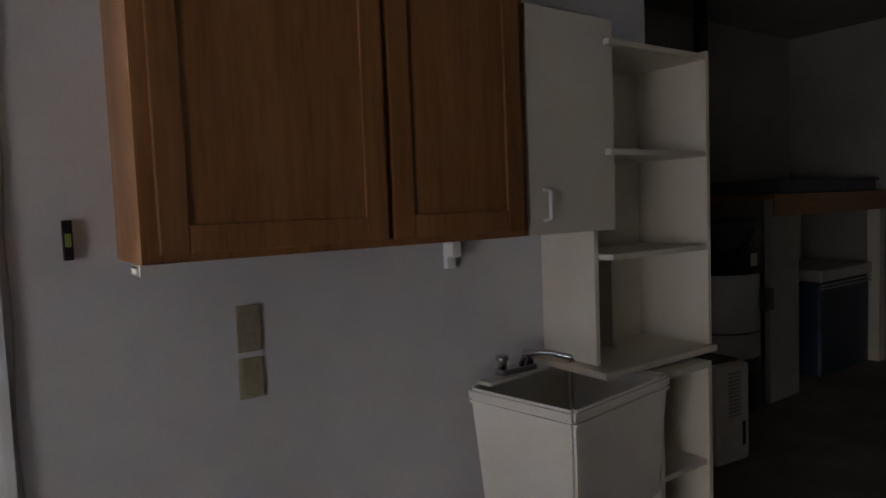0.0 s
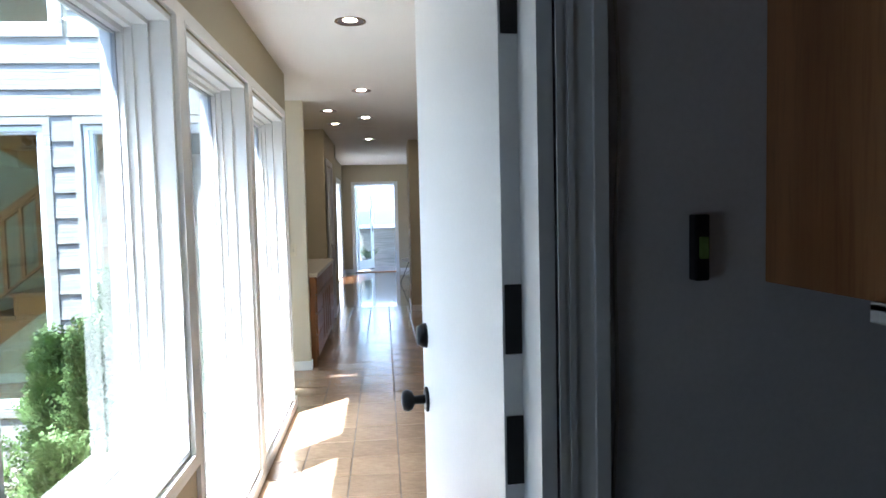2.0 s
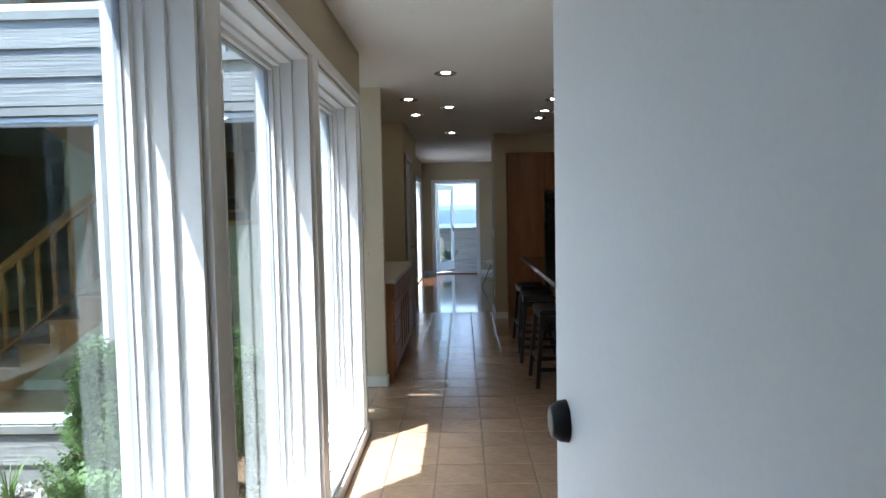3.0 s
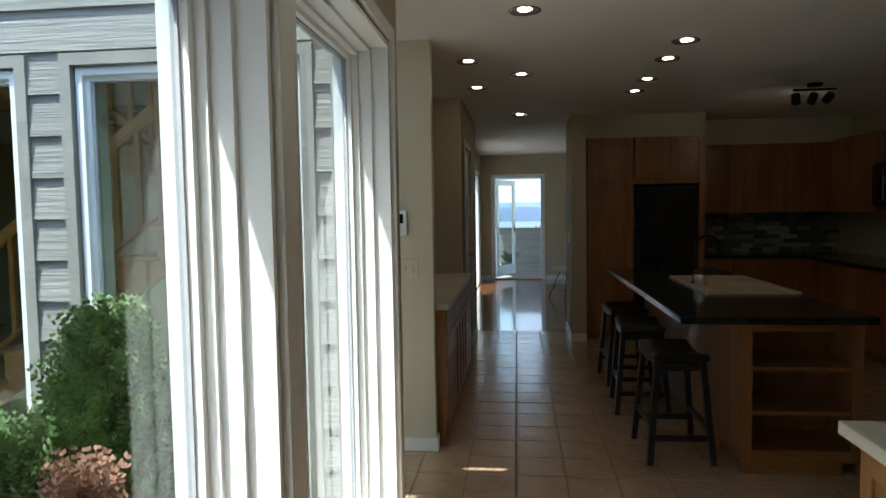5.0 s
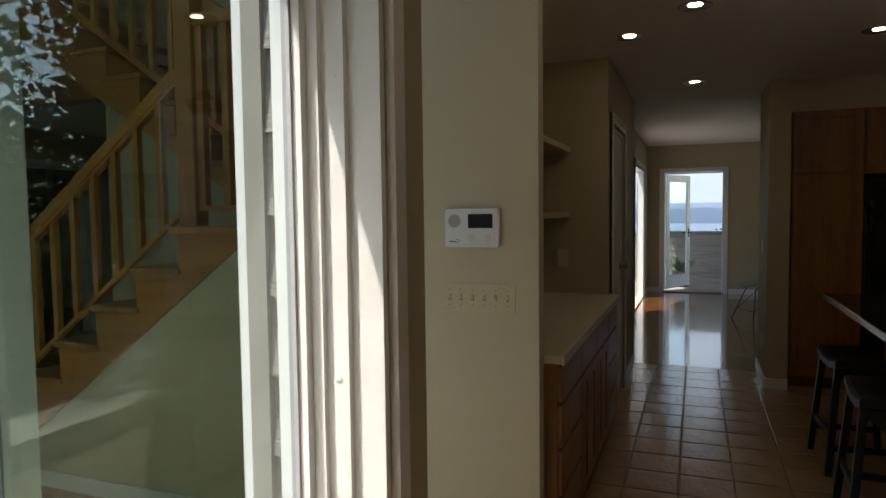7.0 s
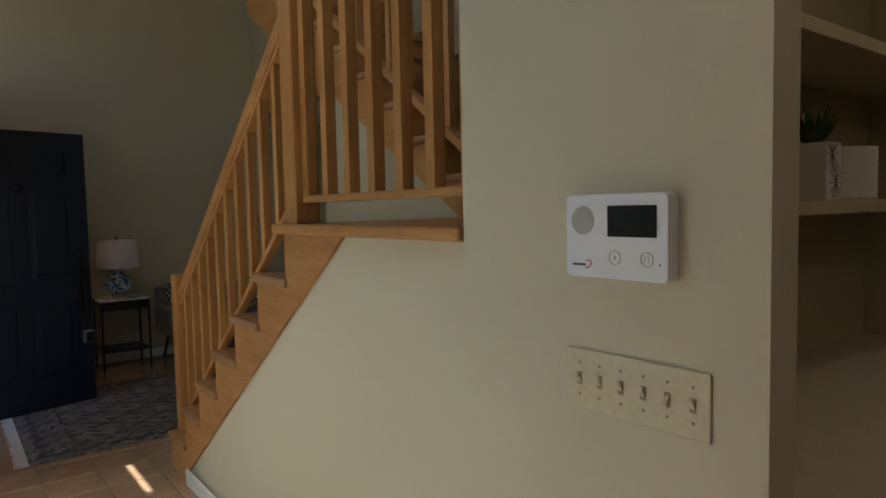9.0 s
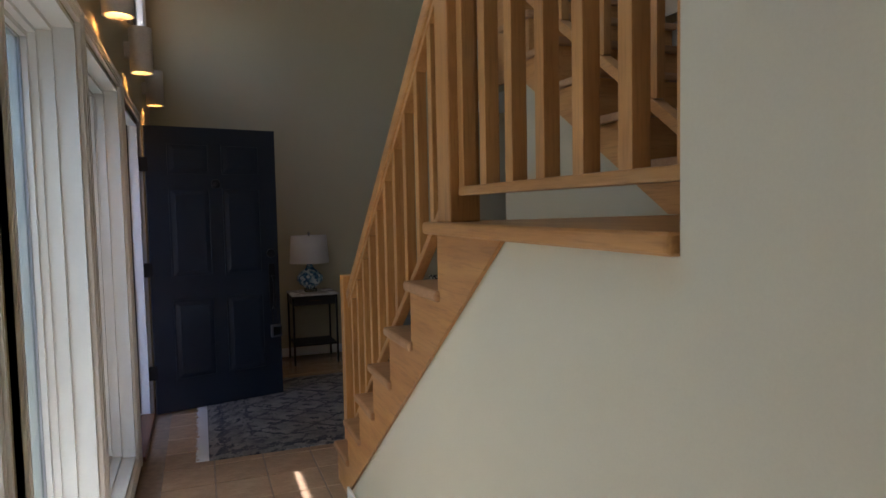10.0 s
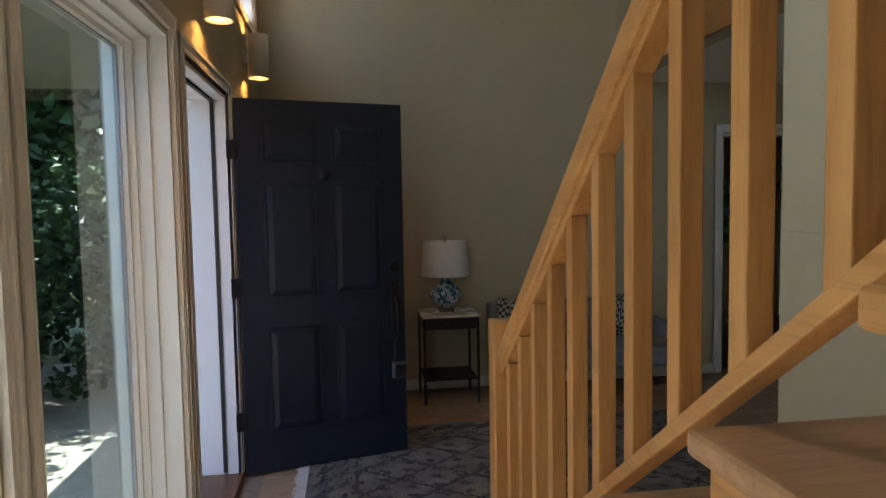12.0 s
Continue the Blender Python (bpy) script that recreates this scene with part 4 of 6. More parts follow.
fr["kind"] = "stuff"

tb = thing("side_table", (-6.70, 7.26, 0.0), "black metal side table with white marble top", "table")
part("tabletop", boxes((-0.19, 0.21, -0.215, 0.215, 0.645, 0.662), bevel=0.004), MARBLE, tb, "white marble top")
part("drawer_box", boxes((-0.175, 0.185, -0.2, 0.2, 0.555, 0.645), bevel=0.003), BLACK_WOOD, tb)
part("drawer_front", boxes((0.186, 0.194, -0.185, 0.185, 0.562, 0.638), bevel=0.002), BLACK_WOOD, tb)
part("drawer_pull", boxes((0.195, 0.204, -0.06, 0.06, 0.596, 0.603), bevel=0.002), CAN_TRIM, tb, "slim brass drawer pull")
part("shelf", boxes((-0.175, 0.185, -0.195, 0.195, 0.175, 0.19), bevel=0.002), BLACK_METAL, tb)
for x in (-0.178, 0.188):
    for y in (-0.2, 0.2):
        part("leg", boxes((x - 0.009, x + 0.009, y - 0.009, y + 0.009, 0.0, 0.645), bevel=0.002), BLACK_METAL, tb)

lamp = thing("table_lamp", (-6.70, 7.25, 0.663), "speckled blue glass table lamp with white drum shade", "lamp")
part("lamp_base", boxes((-0.055, 0.055, -0.055, 0.055, 0, 0.03), bevel=0.006), GLASS, lamp, "clear acrylic foot")
part("lamp_body", lathe([(0.04, 0.03), (0.05, 0.04), (0.10, 0.075), (0.128, 0.115), (0.122, 0.15), (0.085, 0.19), (0.04, 0.225), (0.025, 0.26), (0.02, 0.275)], 36), SPECKLE, lamp, "bulbous speckled blue glass body")
part("harp_rod", lathe([(0.008, 0.27), (0.008, 0.545), (0.014, 0.55), (0.012, 0.57), (0.002, 0.575)], 12), CHROME, lamp)
part("shade", lathe([(0.185, 0.275), (0.166, 0.535), (0.163, 0.535), (0.182, 0.275)], 40, caps=False), SHADE, lamp, "white linen drum shade")

sofa = thing("settee", (-6.55, 8.28, 0.0), "grey upholstered settee on dark splayed legs", "sofa")
part("seat", boxes((-0.26, 0.32, -0.68, 0.68, 0.27, 0.43), bevel=0.035, seg=3), SOFA_GREY, sofa)
part("backrest", boxes((-0.36, -0.24, -0.68, 0.68, 0.30, 0.70), bevel=0.035, seg=3), SOFA_GREY, sofa)
for s in (-1, 1):
    part("armrest", boxes((-0.24, 0.28, s * 0.66 - 0.04, s * 0.66 + 0.04, 0.40, 0.55), bevel=0.03, seg=3), SOFA_GREY, sofa)
    for x in (-0.28, 0.24):
        part("leg", bar((x, s * 0.56, 0.28), (x + (0.05 if x > 0 else -0.02), s * 0.62, 0.0), 0.022, 0.022, (1, 0, 0)), BLACK_METAL, sofa)


def cushion(name, m, w, h, d, material, label):
    bm = bmesh.new()
    n = 10
    grid = {}
    for s in (-1, 1):
        for i in range(n + 1):
            for j in range(n + 1):
                u, v = 2 * i / n - 1, 2 * j / n - 1
                puff = (1 - u ** 4) * (1 - v ** 4)
                grid[s, i, j] = bm.verts.new((s * d / 2 * (0.12 + 0.88 * puff), u * w / 2 * (1 - 0.06 * (1 - v * v)), v * h / 2 * (1 - 0.06 * (1 - u * u))))
        for i in range(n):
            for j in range(n):
                bm.faces.new((grid[s, i, j], grid[s, i + 1, j], grid[s, i + 1, j + 1], grid[s, i, j + 1])).smooth = True
    edge = [(i, 0) for i in range(n)] + [(n, j) for j in range(n)] + [(i, n) for i in range(n, 0, -1)] + [(0, j) for j in range(n, 0, -1)]
    for a, b in zip(edge, edge[1:] + edge[:1]):
        bm.faces.new((grid[-1, a[0], a[1]], grid[-1, b[0], b[1]], grid[1, b[0], b[1]], grid[1, a[0], a[1]]))
    bmesh.ops.recalc_face_normals(bm, faces=bm.faces[:])
    ob = solid(name, bm, material, label, "cushion", "settee cushions")
    ob.matrix_world = m
    return ob


cushion("throw_pillow", pose(-6.68, 8.66, 0.585, 0, -14, -6), 0.40, 0.34, 0.14, ZIGZAG, "black and cream zigzag throw pillow")
cushion("throw_pillow", pose(-6.68, 7.84, 0.585, 0, -14, 5), 0.40, 0.34, 0.14, ZIGZAG, "black and cream zigzag throw pillow")

# ---- sideboard niche ----
def shaker(parent, name, x, y0, y1, z0, z1, s=1, knob=True, axis="x", wood_m=OAK):
    """A framed cabinet front on a face at x (facing s along x), or at y for axis 'y'."""
    def bx(a0, a1, d0, d1, c0, c1):
        d0, d1 = min(x + s * d0, x + s * d1), max(x + s * d0, x + s * d1)
        return (d0, d1, a0, a1, c0, c1) if axis == "x" else (a0, a1, d0, d1, c0, c1)
    f = min(0.055, (z1 - z0) * 0.28)
    d = part(name, boxes(bx(y0 + f - 0.004, y1 - f + 0.004, 0.001, 0.012, z0 + f - 0.004, z1 - f + 0.004)), wood_m, parent)
    part("stile", boxes(bx(y0, y0 + f, 0.001, 0.02, z0, z1), bevel=0.003), wood_m, d)
    part("stile", boxes(bx(y1 - f, y1, 0.001, 0.02, z0, z1), bevel=0.003), wood_m, d)
    part("rail", boxes(bx(y0 + f, y1 - f, 0.001, 0.02, z0, z0 + f), bevel=0.003), wood_m, d)
    part("rail", boxes(bx(y0 + f, y1 - f, 0.001, 0.02, z1 - f, z1), bevel=0.003), wood_m, d)
    return d


sb = thing("sideboard", (0, 0, 0), "golden oak built-in sideboard with drawers and doors", "cabinet")
SF = -0.405
part("body", boxes((-1.055, SF, 6.995, 8.95, 0.09, 0.845)), OAK, sb)
part("plinth", boxes((-1.05, SF - 0.05, 6.995, 8.95, 0.0, 0.09)), OAK, sb)
part("end_panel", boxes((-0.442, SF + 0.002, 6.989, 6.9945, 0.0, 0.845)), OAK, sb, "plain oak end panel")
for k in range(4):
    a = 7.0 + k * 0.487
    b = a + 0.472
    if k in (0, 3):
        for z0, z1 in ((0.10, 0.30), (0.315, 0.495), (0.51, 0.675), (0.69, 0.835)):
            part("drawer_front", boxes((SF + 0.001, SF + 0.02, a, b, z0, z1), bevel=0.004), OAK_Y, sb)
    else:
        part("drawer_front", boxes((SF + 0.001, SF + 0.02, a, b, 0.69, 0.835), bevel=0.004), OAK_Y, sb)
        for c, d in ((a, (a + b) / 2 - 0.004), ((a + b) / 2 + 0.004, b)):
            shaker(sb, "cabinet_door", SF, c, d, 0.10, 0.675)
ct = thing("countertop", (0, 0, 0), "cream laminate countertop on the sideboard", "countertop")
part("slab", boxes((-1.058, -0.385, 6.985, 8.955, 0.846, 0.882), bevel=0.003), CREAM_TOP, ct)
part("front_edge", boxes((-0.3845, -0.372, 6.985, 8.955, 0.842, 0.8825), bevel=0.005), CREAM_TOP, ct, "rounded laminate front edge")
for z in (1.40, 1.835):
    sh = thing("wall_shelf", (0, 0, z), "beige painted built-in shelf in the niche", "shelf", "niche shelves")
    part("board", boxes((-1.058, -0.722, 6.992, 8.956, 0.002, 0.033)), BEIGE, sh)
    part("front_strip", boxes((-0.7215, -0.700, 6.992, 8.956, 0, 0.036), bevel=0.003), BEIGE, sh, "squared front strip")
bk = thing("planter", pose(-0.775, 7.80, 1.4365) @ Matrix.Diagonal((0.62, 0.62, 1.0, 1.0)), "square white planter with black starburst lines and plant", "planter")
part("pot", boxes((-0.08, 0.08, -0.07, 0.07, 0, 0.15), bevel=0.004), SHADE, bk)
for cz, cy in ((0.045, 0.02), (0.12, -0.02)):
    for k in range(12):
        a = k * math.pi / 6
        part("line", bar((0.0815, cy, cz), (0.0815, max(-0.068, min(0.068, cy + 0.06 * math.cos(a))), max(0.006, min(0.146, cz + 0.055 * math.sin(a)))), 0.0025, 0.0012, (1, 0, 0), 0), INK, bk)
bm = bmesh.new()
for k in range(60):
    a, e = random.uniform(0, 6.28), random.uniform(0.5, 1.4)
    p = Vector((math.cos(a) * 0.02, math.sin(a) * 0.02, 0.14))
    q = p + Vector((math.cos(a) * math.cos(e), math.sin(a) * math.cos(e), math.sin(e))) * random.uniform(0.06, 0.13)
    sd = Vector((-math.sin(a), math.cos(a), 0)) * 0.014
    m0 = (p + q) / 2
    bm.faces.new([bm.verts.new(v) for v in (p, m0 + sd, q, m0 - sd)])
part("plant", bm, LEAF_DARK, bk, "dark green leafy plant")
rb = thing("ribbed_pot", (-0.83, 8.09, 1.4365), "white ribbed ceramic pot on the shelf", "pot")
part("body", lathe([(0.10 + (0.003 if i % 2 else 0), 0.008 * i) for i in range(20)] + [(0.094, 0.152), (0.09, 0.03)], 36), SHADE, rb)

# ---- kitchen ----
isl = thing("kitchen_island", (0, 0, 0), "golden oak kitchen island with open end shelves", "kitchen island")
part("side_panel", boxes((1.232, 1.25, 7.04, 9.36, 0.0, 0.835)), OAK, isl)
part("corner_post", boxes((1.228, 1.25, 6.70, 7.036, 0.075, 0.835), bevel=0.002), OAK, isl)
part("toe_kick", boxes((1.245, 1.76, 6.69, 6.705, 0.0, 0.078)), OAK_X, isl, "dark recessed toe kick")
part("back_panel", boxes((1.25, 1.85, 7.05, 9.36, 0.0, 0.835)), OAK, isl)
part("shelf_back", boxes((1.25, 1.85, 7.03, 7.048, 0.09, 0.835)), OAK, isl)
part("end_panel", boxes((1.832, 1.85, 6.70, 7.03, 0.0, 0.835)), OAK, isl)
part("stile", boxes((1.228, 1.292, 6.678, 6.699, 0.075, 0.835), bevel=0.002), OAK, isl)
part("stile", boxes((1.797, 1.85, 6.678, 6.699, 0.075, 0.835), bevel=0.002), OAK, isl)
part("rail", boxes((1.292, 1.797, 6.679, 6.699, 0.782, 0.835), bevel=0.002), OAK_X, isl)
part("rail", boxes((1.292, 1.797, 6.679, 6.699, 0.075, 0.135), bevel=0.002), OAK_X, isl)
for z in (0.135, 0.345, 0.585):
    part("shelf", boxes((1.251, 1.831, 6.70, 7.029, z - 0.02, z)), OAK_X, isl)
ic = thing("countertop", (0, 0, 0), "polished dark granite island countertop", "countertop")
part("slab", boxes((0.905, 1.860, 6.587, 9.428, 0.8365, 0.876)), GRANITE, ic)
for r in ((0.893, 0.9045, 6.575, 9.44), (1.8605, 1.872, 6.575, 9.44), (0.905, 1.860, 6.575, 6.5865), (0.905, 1.860, 9.4285, 9.44)):
    part("edge", boxes((*r, 0.836, 0.8755), bevel=0.004), GRANITE, ic, "eased polished edge")

ks = thing("kitchen_sink", (1.565, 8.0, 0.877), "biscuit double-bowl drop-in kitchen sink", "sink")
W, L = 0.29, 0.54
bm = bmesh.new()
for r in ((-W, -W + 0.10, -L, L), (W - 0.03, W, -L, L), (-W + 0.10, W - 0.03, -L, -L + 0.035), (-W + 0.10, W - 0.03, L - 0.035, L), (-W + 0.10, W - 0.03, -0.02, 0.03)):
    box(bm, r[0], r[1], r[2], r[3], 0, 0.016)
part("rim", bm, BISCUIT, ks)
for y0, y1 in ((-L + 0.035, -0.02), (0.03, L - 0.035)):
    part("basin", boxes((-W + 0.10, W - 0.03, y0, y1, 0.0005, 0.003)), BISCUIT, ks)
fc = thing("faucet", (1.335, 8.0, 0.894), "black gooseneck kitchen faucet", "faucet")
part("base", lathe([(0.03, 0), (0.028, 0.01), (0.018, 0.02), (0.017, 0.14), (0.012, 0.15)], 20), BLACK_METAL, fc)
part("spout", tube([(0, 0, 0.14), (0, 0, 0.26)] + [(0.085 - 0.085 * math.cos(a), 0, 0.26 + 0.085 * math.sin(a)) for a in [math.pi * i / 8 for i in range(1, 9)]] + [(0.172, 0, 0.2)], 0.011, 12), BLACK_METAL, fc)
part("lever", tube([(0, -0.02, 0.09), (0.0, -0.08, 0.11)], 0.007, 8), BLACK_METAL, fc)
cup = thing("soap_pump", (1.32, 7.87, 0.894), "small brushed steel cup beside the faucet", "cup")
part("body", lathe([(0.024, 0), (0.026, 0.002), (0.026, 0.075), (0.023, 0.075), (0.022, 0.01)], 20), STEEL, cup)
copy_thing(cup, Matrix.Translation((1.325, 7.80, 0.894)))


def stool(m):
    s = thing("bar_stool", m, "black wooden saddle-seat bar stool at the island", "stool", "bar stools")
    bm = bmesh.new()
    n = 12
    hw, hl = 0.15, 0.215
    rows = []
    for i in range(n + 1):
        u = 2 * i / n - 1
        z = 0.595 + 0.03 * u * u
        rows.append([bm.verts.new((x, u * hl, z + dz)) for x, dz in ((-hw, -0.035), (-hw, 0.0), (-hw + 0.02, 0.008), (hw - 0.02, 0.008), (hw, 0.0), (hw, -0.035))])
    for a, b in zip(rows, rows[1:]):
        for k in range(6):
            bm.faces.new((a[k], a[(k + 1) % 6], b[(k + 1) % 6], b[k]))
    bm.faces.new(rows[0]); bm.faces.new(rows[-1][::-1])
    bmesh.ops.recalc_face_normals(bm, faces=bm.faces[:])
    part("seat", bm, BLACK_WOOD, s, "curved black saddle seat")
    for sx in (-1, 1):
        for sy in (-1, 1):
            part("leg", bar((sx * 0.125, sy * 0.165, 0.592), (sx * 0.175, sy * 0.215, 0.0), 0.034, 0.034, (0, 1, 0)), BLACK_WOOD, s)
        part("stretcher", bar((sx * 0.155, -0.195, 0.21), (sx * 0.155, 0.195, 0.21), 0.02, 0.034), BLACK_WOOD, s)
        part("stretcher", bar((-0.16, sx * 0.197, 0.15), (0.16, sx * 0.197, 0.15), 0.02, 0.034), BLACK_WOOD, s)
        part("apron", bar((-0.125, sx * 0.165, 0.55), (0.125, sx * 0.165, 0.55), 0.02, 0.05), BLACK_WOOD, s)
    return s


st = stool(pose(0.945, 7.0, 0, 0, 0, 2))
copy_thing(st, pose(0.915, 7.88, 0, 0, 0, -3))
copy_thing(st, pose(0.935, 8.66, 0, 0, 0, 3))

# tall units, refrigerator, rear and right runs
tc = thing("pantry_cabinet", (0, 0, 0), "tall golden oak pantry cabinet", "cabinet")
part("body", boxes((0.80, 1.295, 10.33, 11.398, 0.09, 2.20)), OAK, tc)
part("plinth", boxes((0.80, 1.295, 10.39, 11.398, 0.0, 0.09)), OAK, tc)
shaker(tc, "cabinet_door", 10.33, 0.81, 1.285, 0.10, 1.70, -1, axis="y")
shaker(tc, "cabinet_door", 10.33, 0.81, 1.285, 1.72, 2.19, -1, axis="y")
oc = thing("overhead_cabinet", (0, 0, 0), "golden oak cabinet above the refrigerator", "cabinet")
part("body", boxes((1.30, 2.04, 10.33, 11.398, 1.70, 2.20)), OAK, oc)
part("side_panel", boxes((1.98, 2.04, 10.33, 11.398, 0.0, 1.70)), OAK, oc)
shaker(oc, "cabinet_door", 10.33, 1.31, 1.66, 1.76, 2.19, -1, axis="y")
shaker(oc, "cabinet_door", 10.33, 1.68, 2.03, 1.76, 2.19, -1, axis="y")
solid("soffit", boxes((0.79, 2.04, 10.34, 11.398, 2.201, CZ - 0.001), (2.04, 3.87, 11.07, 11.398, 2.161, CZ - 0.001)), BEIGE, "painted soffit above the kitchen cabinets", "soffit", kind="structure")
fr = thing("refrigerator", (0, 0, 0), "black refrigerator built into oak cabinets", "refrigerator")
part("body", boxes((1.305, 1.975, 10.42, 11.35, 0.02, 1.67), bevel=0.008), APPLIANCE, fr)
part("fridge_door", boxes((1.31, 1.97, 10.36, 10.415, 0.62, 1.66), bevel=0.012), APPLIANCE, fr)
part("freezer_drawer", boxes((1.31, 1.97, 10.36, 10.415, 0.05, 0.61), bevel=0.012), APPLIANCE, fr)
part("door_handle", boxes((1.345, 1.365, 10.325, 10.34, 0.8, 1.5), bevel=0.004), APPLIANCE, fr)
for k in range(4):
    x0 = 2.05 + k * 0.455
    bc = thing("base_cabinet", (x0, 10.85, 0), "golden oak kitchen base cabinet", "cabinet", "rear base cabinets")
    part("body", boxes((0, 0.45, 0, 0.545, 0.09, 0.845)), OAK, bc)
    part("plinth", boxes((0, 0.45, 0.05, 0.545, 0, 0.09)), OAK, bc)
    shaker(bc, "cabinet_door", 0, 0.008, 0.442, 0.10, 0.68, -1, axis="y")
    shaker(bc, "drawer_front", 0, 0.008, 0.442, 0.70, 0.835, -1, axis="y")
    wc = thing("wall_cabinet", (x0, 11.06, 1.36), "golden oak kitchen wall cabinet", "cabinet", "rear wall cabinets")
    part("body", boxes((0, 0.45, 0, 0.335, 0, 0.80)), OAK, wc)
    shaker(wc, "cabinet_door", 0, 0.006, 0.444, 0.005, 0.795, -1, axis="y")
solid("countertop", boxes((2.045, 3.87, 10.82, 11.395, 0.847, 0.885), bevel=0.006), GRANITE, "dark granite rear countertop", "countertop")
for k in range(5):
    y0 = 6.2 + k * 0.92
    bc = thing("base_cabinet", (3.25, y0, 0), "golden oak kitchen base cabinet", "cabinet", "side base cabinets")
    part("body", boxes((0, 0.62, 0, 0.915, 0.09, 0.845)), OAK, bc)
    part("plinth", boxes((0.05, 0.62, 0, 0.915, 0, 0.09)), OAK, bc)
    shaker(bc, "cabinet_door", 0, 0.008, 0.452, 0.10, 0.835, -1)
    shaker(bc, "cabinet_door", 0, 0.462, 0.907, 0.10, 0.835, -1)
    if k != 3:
        wc = thing("wall_cabinet", (3.54, y0, 1.36), "golden oak kitchen wall cabinet", "cabinet", "side wall cabinets")
        part("body", boxes((0, 0.335, 0, 0.915, 0, 0.80)), OAK, wc)
        shaker(wc, "cabinet_door", 0, 0.008, 0.452, 0.005, 0.795, -1)
        shaker(wc, "cabinet_door", 0, 0.462, 0.907, 0.005, 0.795, -1)
solid("countertop", boxes((3.22, 3.87, 6.2, 10.815, 0.847, 0.885), bevel=0.006), GRANITE, "dark granite side countertop", "countertop")
mw = thing("microwave", (3.48, 8.96, 1.42), "black microwave mounted over the range", "microwave")
part("body", boxes((0, 0.395, 0.02, 0.895, 0, 0.42), bevel=0.006), APPLIANCE, mw)
part("oven_door", boxes((-0.022, -0.001, 0.03, 0.66, 0.02, 0.40), bevel=0.004), APPLIANCE, mw)
part("control_panel", boxes((-0.018, -0.001, 0.67, 0.885, 0.02, 0.40), bevel=0.003), SCREEN, mw)
part("door_handle", boxes((-0.05, -0.036, 0.63, 0.65, 0.06, 0.36), bevel=0.003), STEEL, mw)
ov = thing("wall_outlet", (2.62, 11.39, 1.12), "steel outlet plate on the mosaic backsplash", "outlet", "backsplash outlets")
part("plate", boxes((-0.022, 0.022, -0.008, 0, -0.045, 0.045), bevel=0.002), STEEL, ov)
copy_thing(ov, Matrix.Translation((3.3, 11.39, 1.12)))

# near counter with cream top
nc = thing("desk_cabinet", (0, 0, 0), "golden oak base cabinet in the hall", "cabinet")
part("body", boxes((0.93, 1.515, 3.0, 4.82, 0.09, 0.845)), OAK, nc)
part("plinth", boxes((0.98, 1.515, 3.0, 4.82, 0, 0.09)), OAK, nc)
for a in (3.02, 3.62, 4.22):
    shaker(nc, "cabinet_door", 0.93, a, a + 0.58, 0.10, 0.835, -1)
solid("countertop", boxes((0.885, 1.518, 2.98, 4.87, 0.847, 0.885), bevel=0.008), CREAM_TOP, "cream laminate countertop on the hall cabinet", "countertop")
for (x, y, z, w) in ((0.628, 10.55, 0.32, "outlet"), (0.628, 10.6, 1.12, "switch")):
    o = thing("wall_outlet" if w == "outlet" else "wall_switch", (x, y, z), "white %s plate on the kitchen wall end" % w, w)
    part("plate", boxes((-0.006, 0, -0.036, 0.036, -0.058, 0.058), bevel=0.002), VINYL, o)
    part("insert", boxes((-0.009, -0.005, -0.016, 0.016, -0.033, 0.033), bevel=0.002), VINYL, o)
o = thing("wall_switch", (-0.45, 10.08, 1.21), "white toggle switch beside the hall door", "switch")
part("plate", boxes((0, 0.006, -0.036, 0.036, -0.058, 0.058), bevel=0.002), VINYL, o)
part("toggle", boxes((0.006, 0.020, -0.005, 0.005, -0.004, 0.010), bevel=0.002), VINYL, o)
o = thing("wall_outlet", (-0.75, 8.959, 1.12), "almond outlet plate above the sideboard", "outlet")
part("plate", boxes((-0.036, 0.036, -0.006, 0, -0.058, 0.058), bevel=0.002), ALMOND, o)

# ---- dining room ----
ch = thing("dining_chair", pose(0.86, 13.75, 0, 0, 0, 118), "pale shell chair on a dark wire base", "chair")
bm = bmesh.new()
n = 12
g = {}
for i in range(n + 1):
    for j in range(n + 1):
        u, v = 2 * i / n - 1, j / n
        if v < 0.5:
            y, z = 0.21 - v * 0.80, 0.44 + 0.05 * (u * u) + 0.02 * (1 - 4 * abs(v - 0.25))
        else:
            y, z = -0.19 - (v - 0.5) * 0.16, 0.44 + (v - 0.5) * 0.74 + 0.05 * u * u * (1 - v)
        g[i, j] = bm.verts.new((u * (0.23 - 0.03 * (v > 0.8)), y + 0.08 * u * u * (v > 0.4), z))
for i in range(n):
    for j in range(n):
        bm.faces.new((g[i, j], g[i + 1, j], g[i + 1, j + 1], g[i, j + 1])).smooth = True
bmesh.ops.solidify(bm, geom=bm.faces[:], thickness=0.008)
part("seat_shell", bm, MELAMINE, ch, "pale moulded shell")
for sx in (-1, 1):
    for sy in (-1, 1):
        part("leg", tube([(sx * 0.10, sy * 0.10, 0.43), (sx * 0.24, sy * 0.22, 0.0)], 0.007, 8), BLACK_METAL, ch)
    part("brace", tube([(sx * 0.10, -0.10, 0.43), (sx * 0.20, 0.19, 0.12)], 0.004, 6), BLACK_METAL, ch)
    part("brace", tube([(-0.2, sx * 0.17, 0.14), (0.2, sx * 0.17, 0.14)], 0.004, 6), BLACK_METAL, ch)
dt = thing("dining_table", (1.55, 13.4, 0), "dark dining table with a glossy top", "table")
part("tabletop", boxes((-0.62, 0.8, -0.55, 0.55, 0.72, 0.75), bevel=0.006), GRANITE, dt)
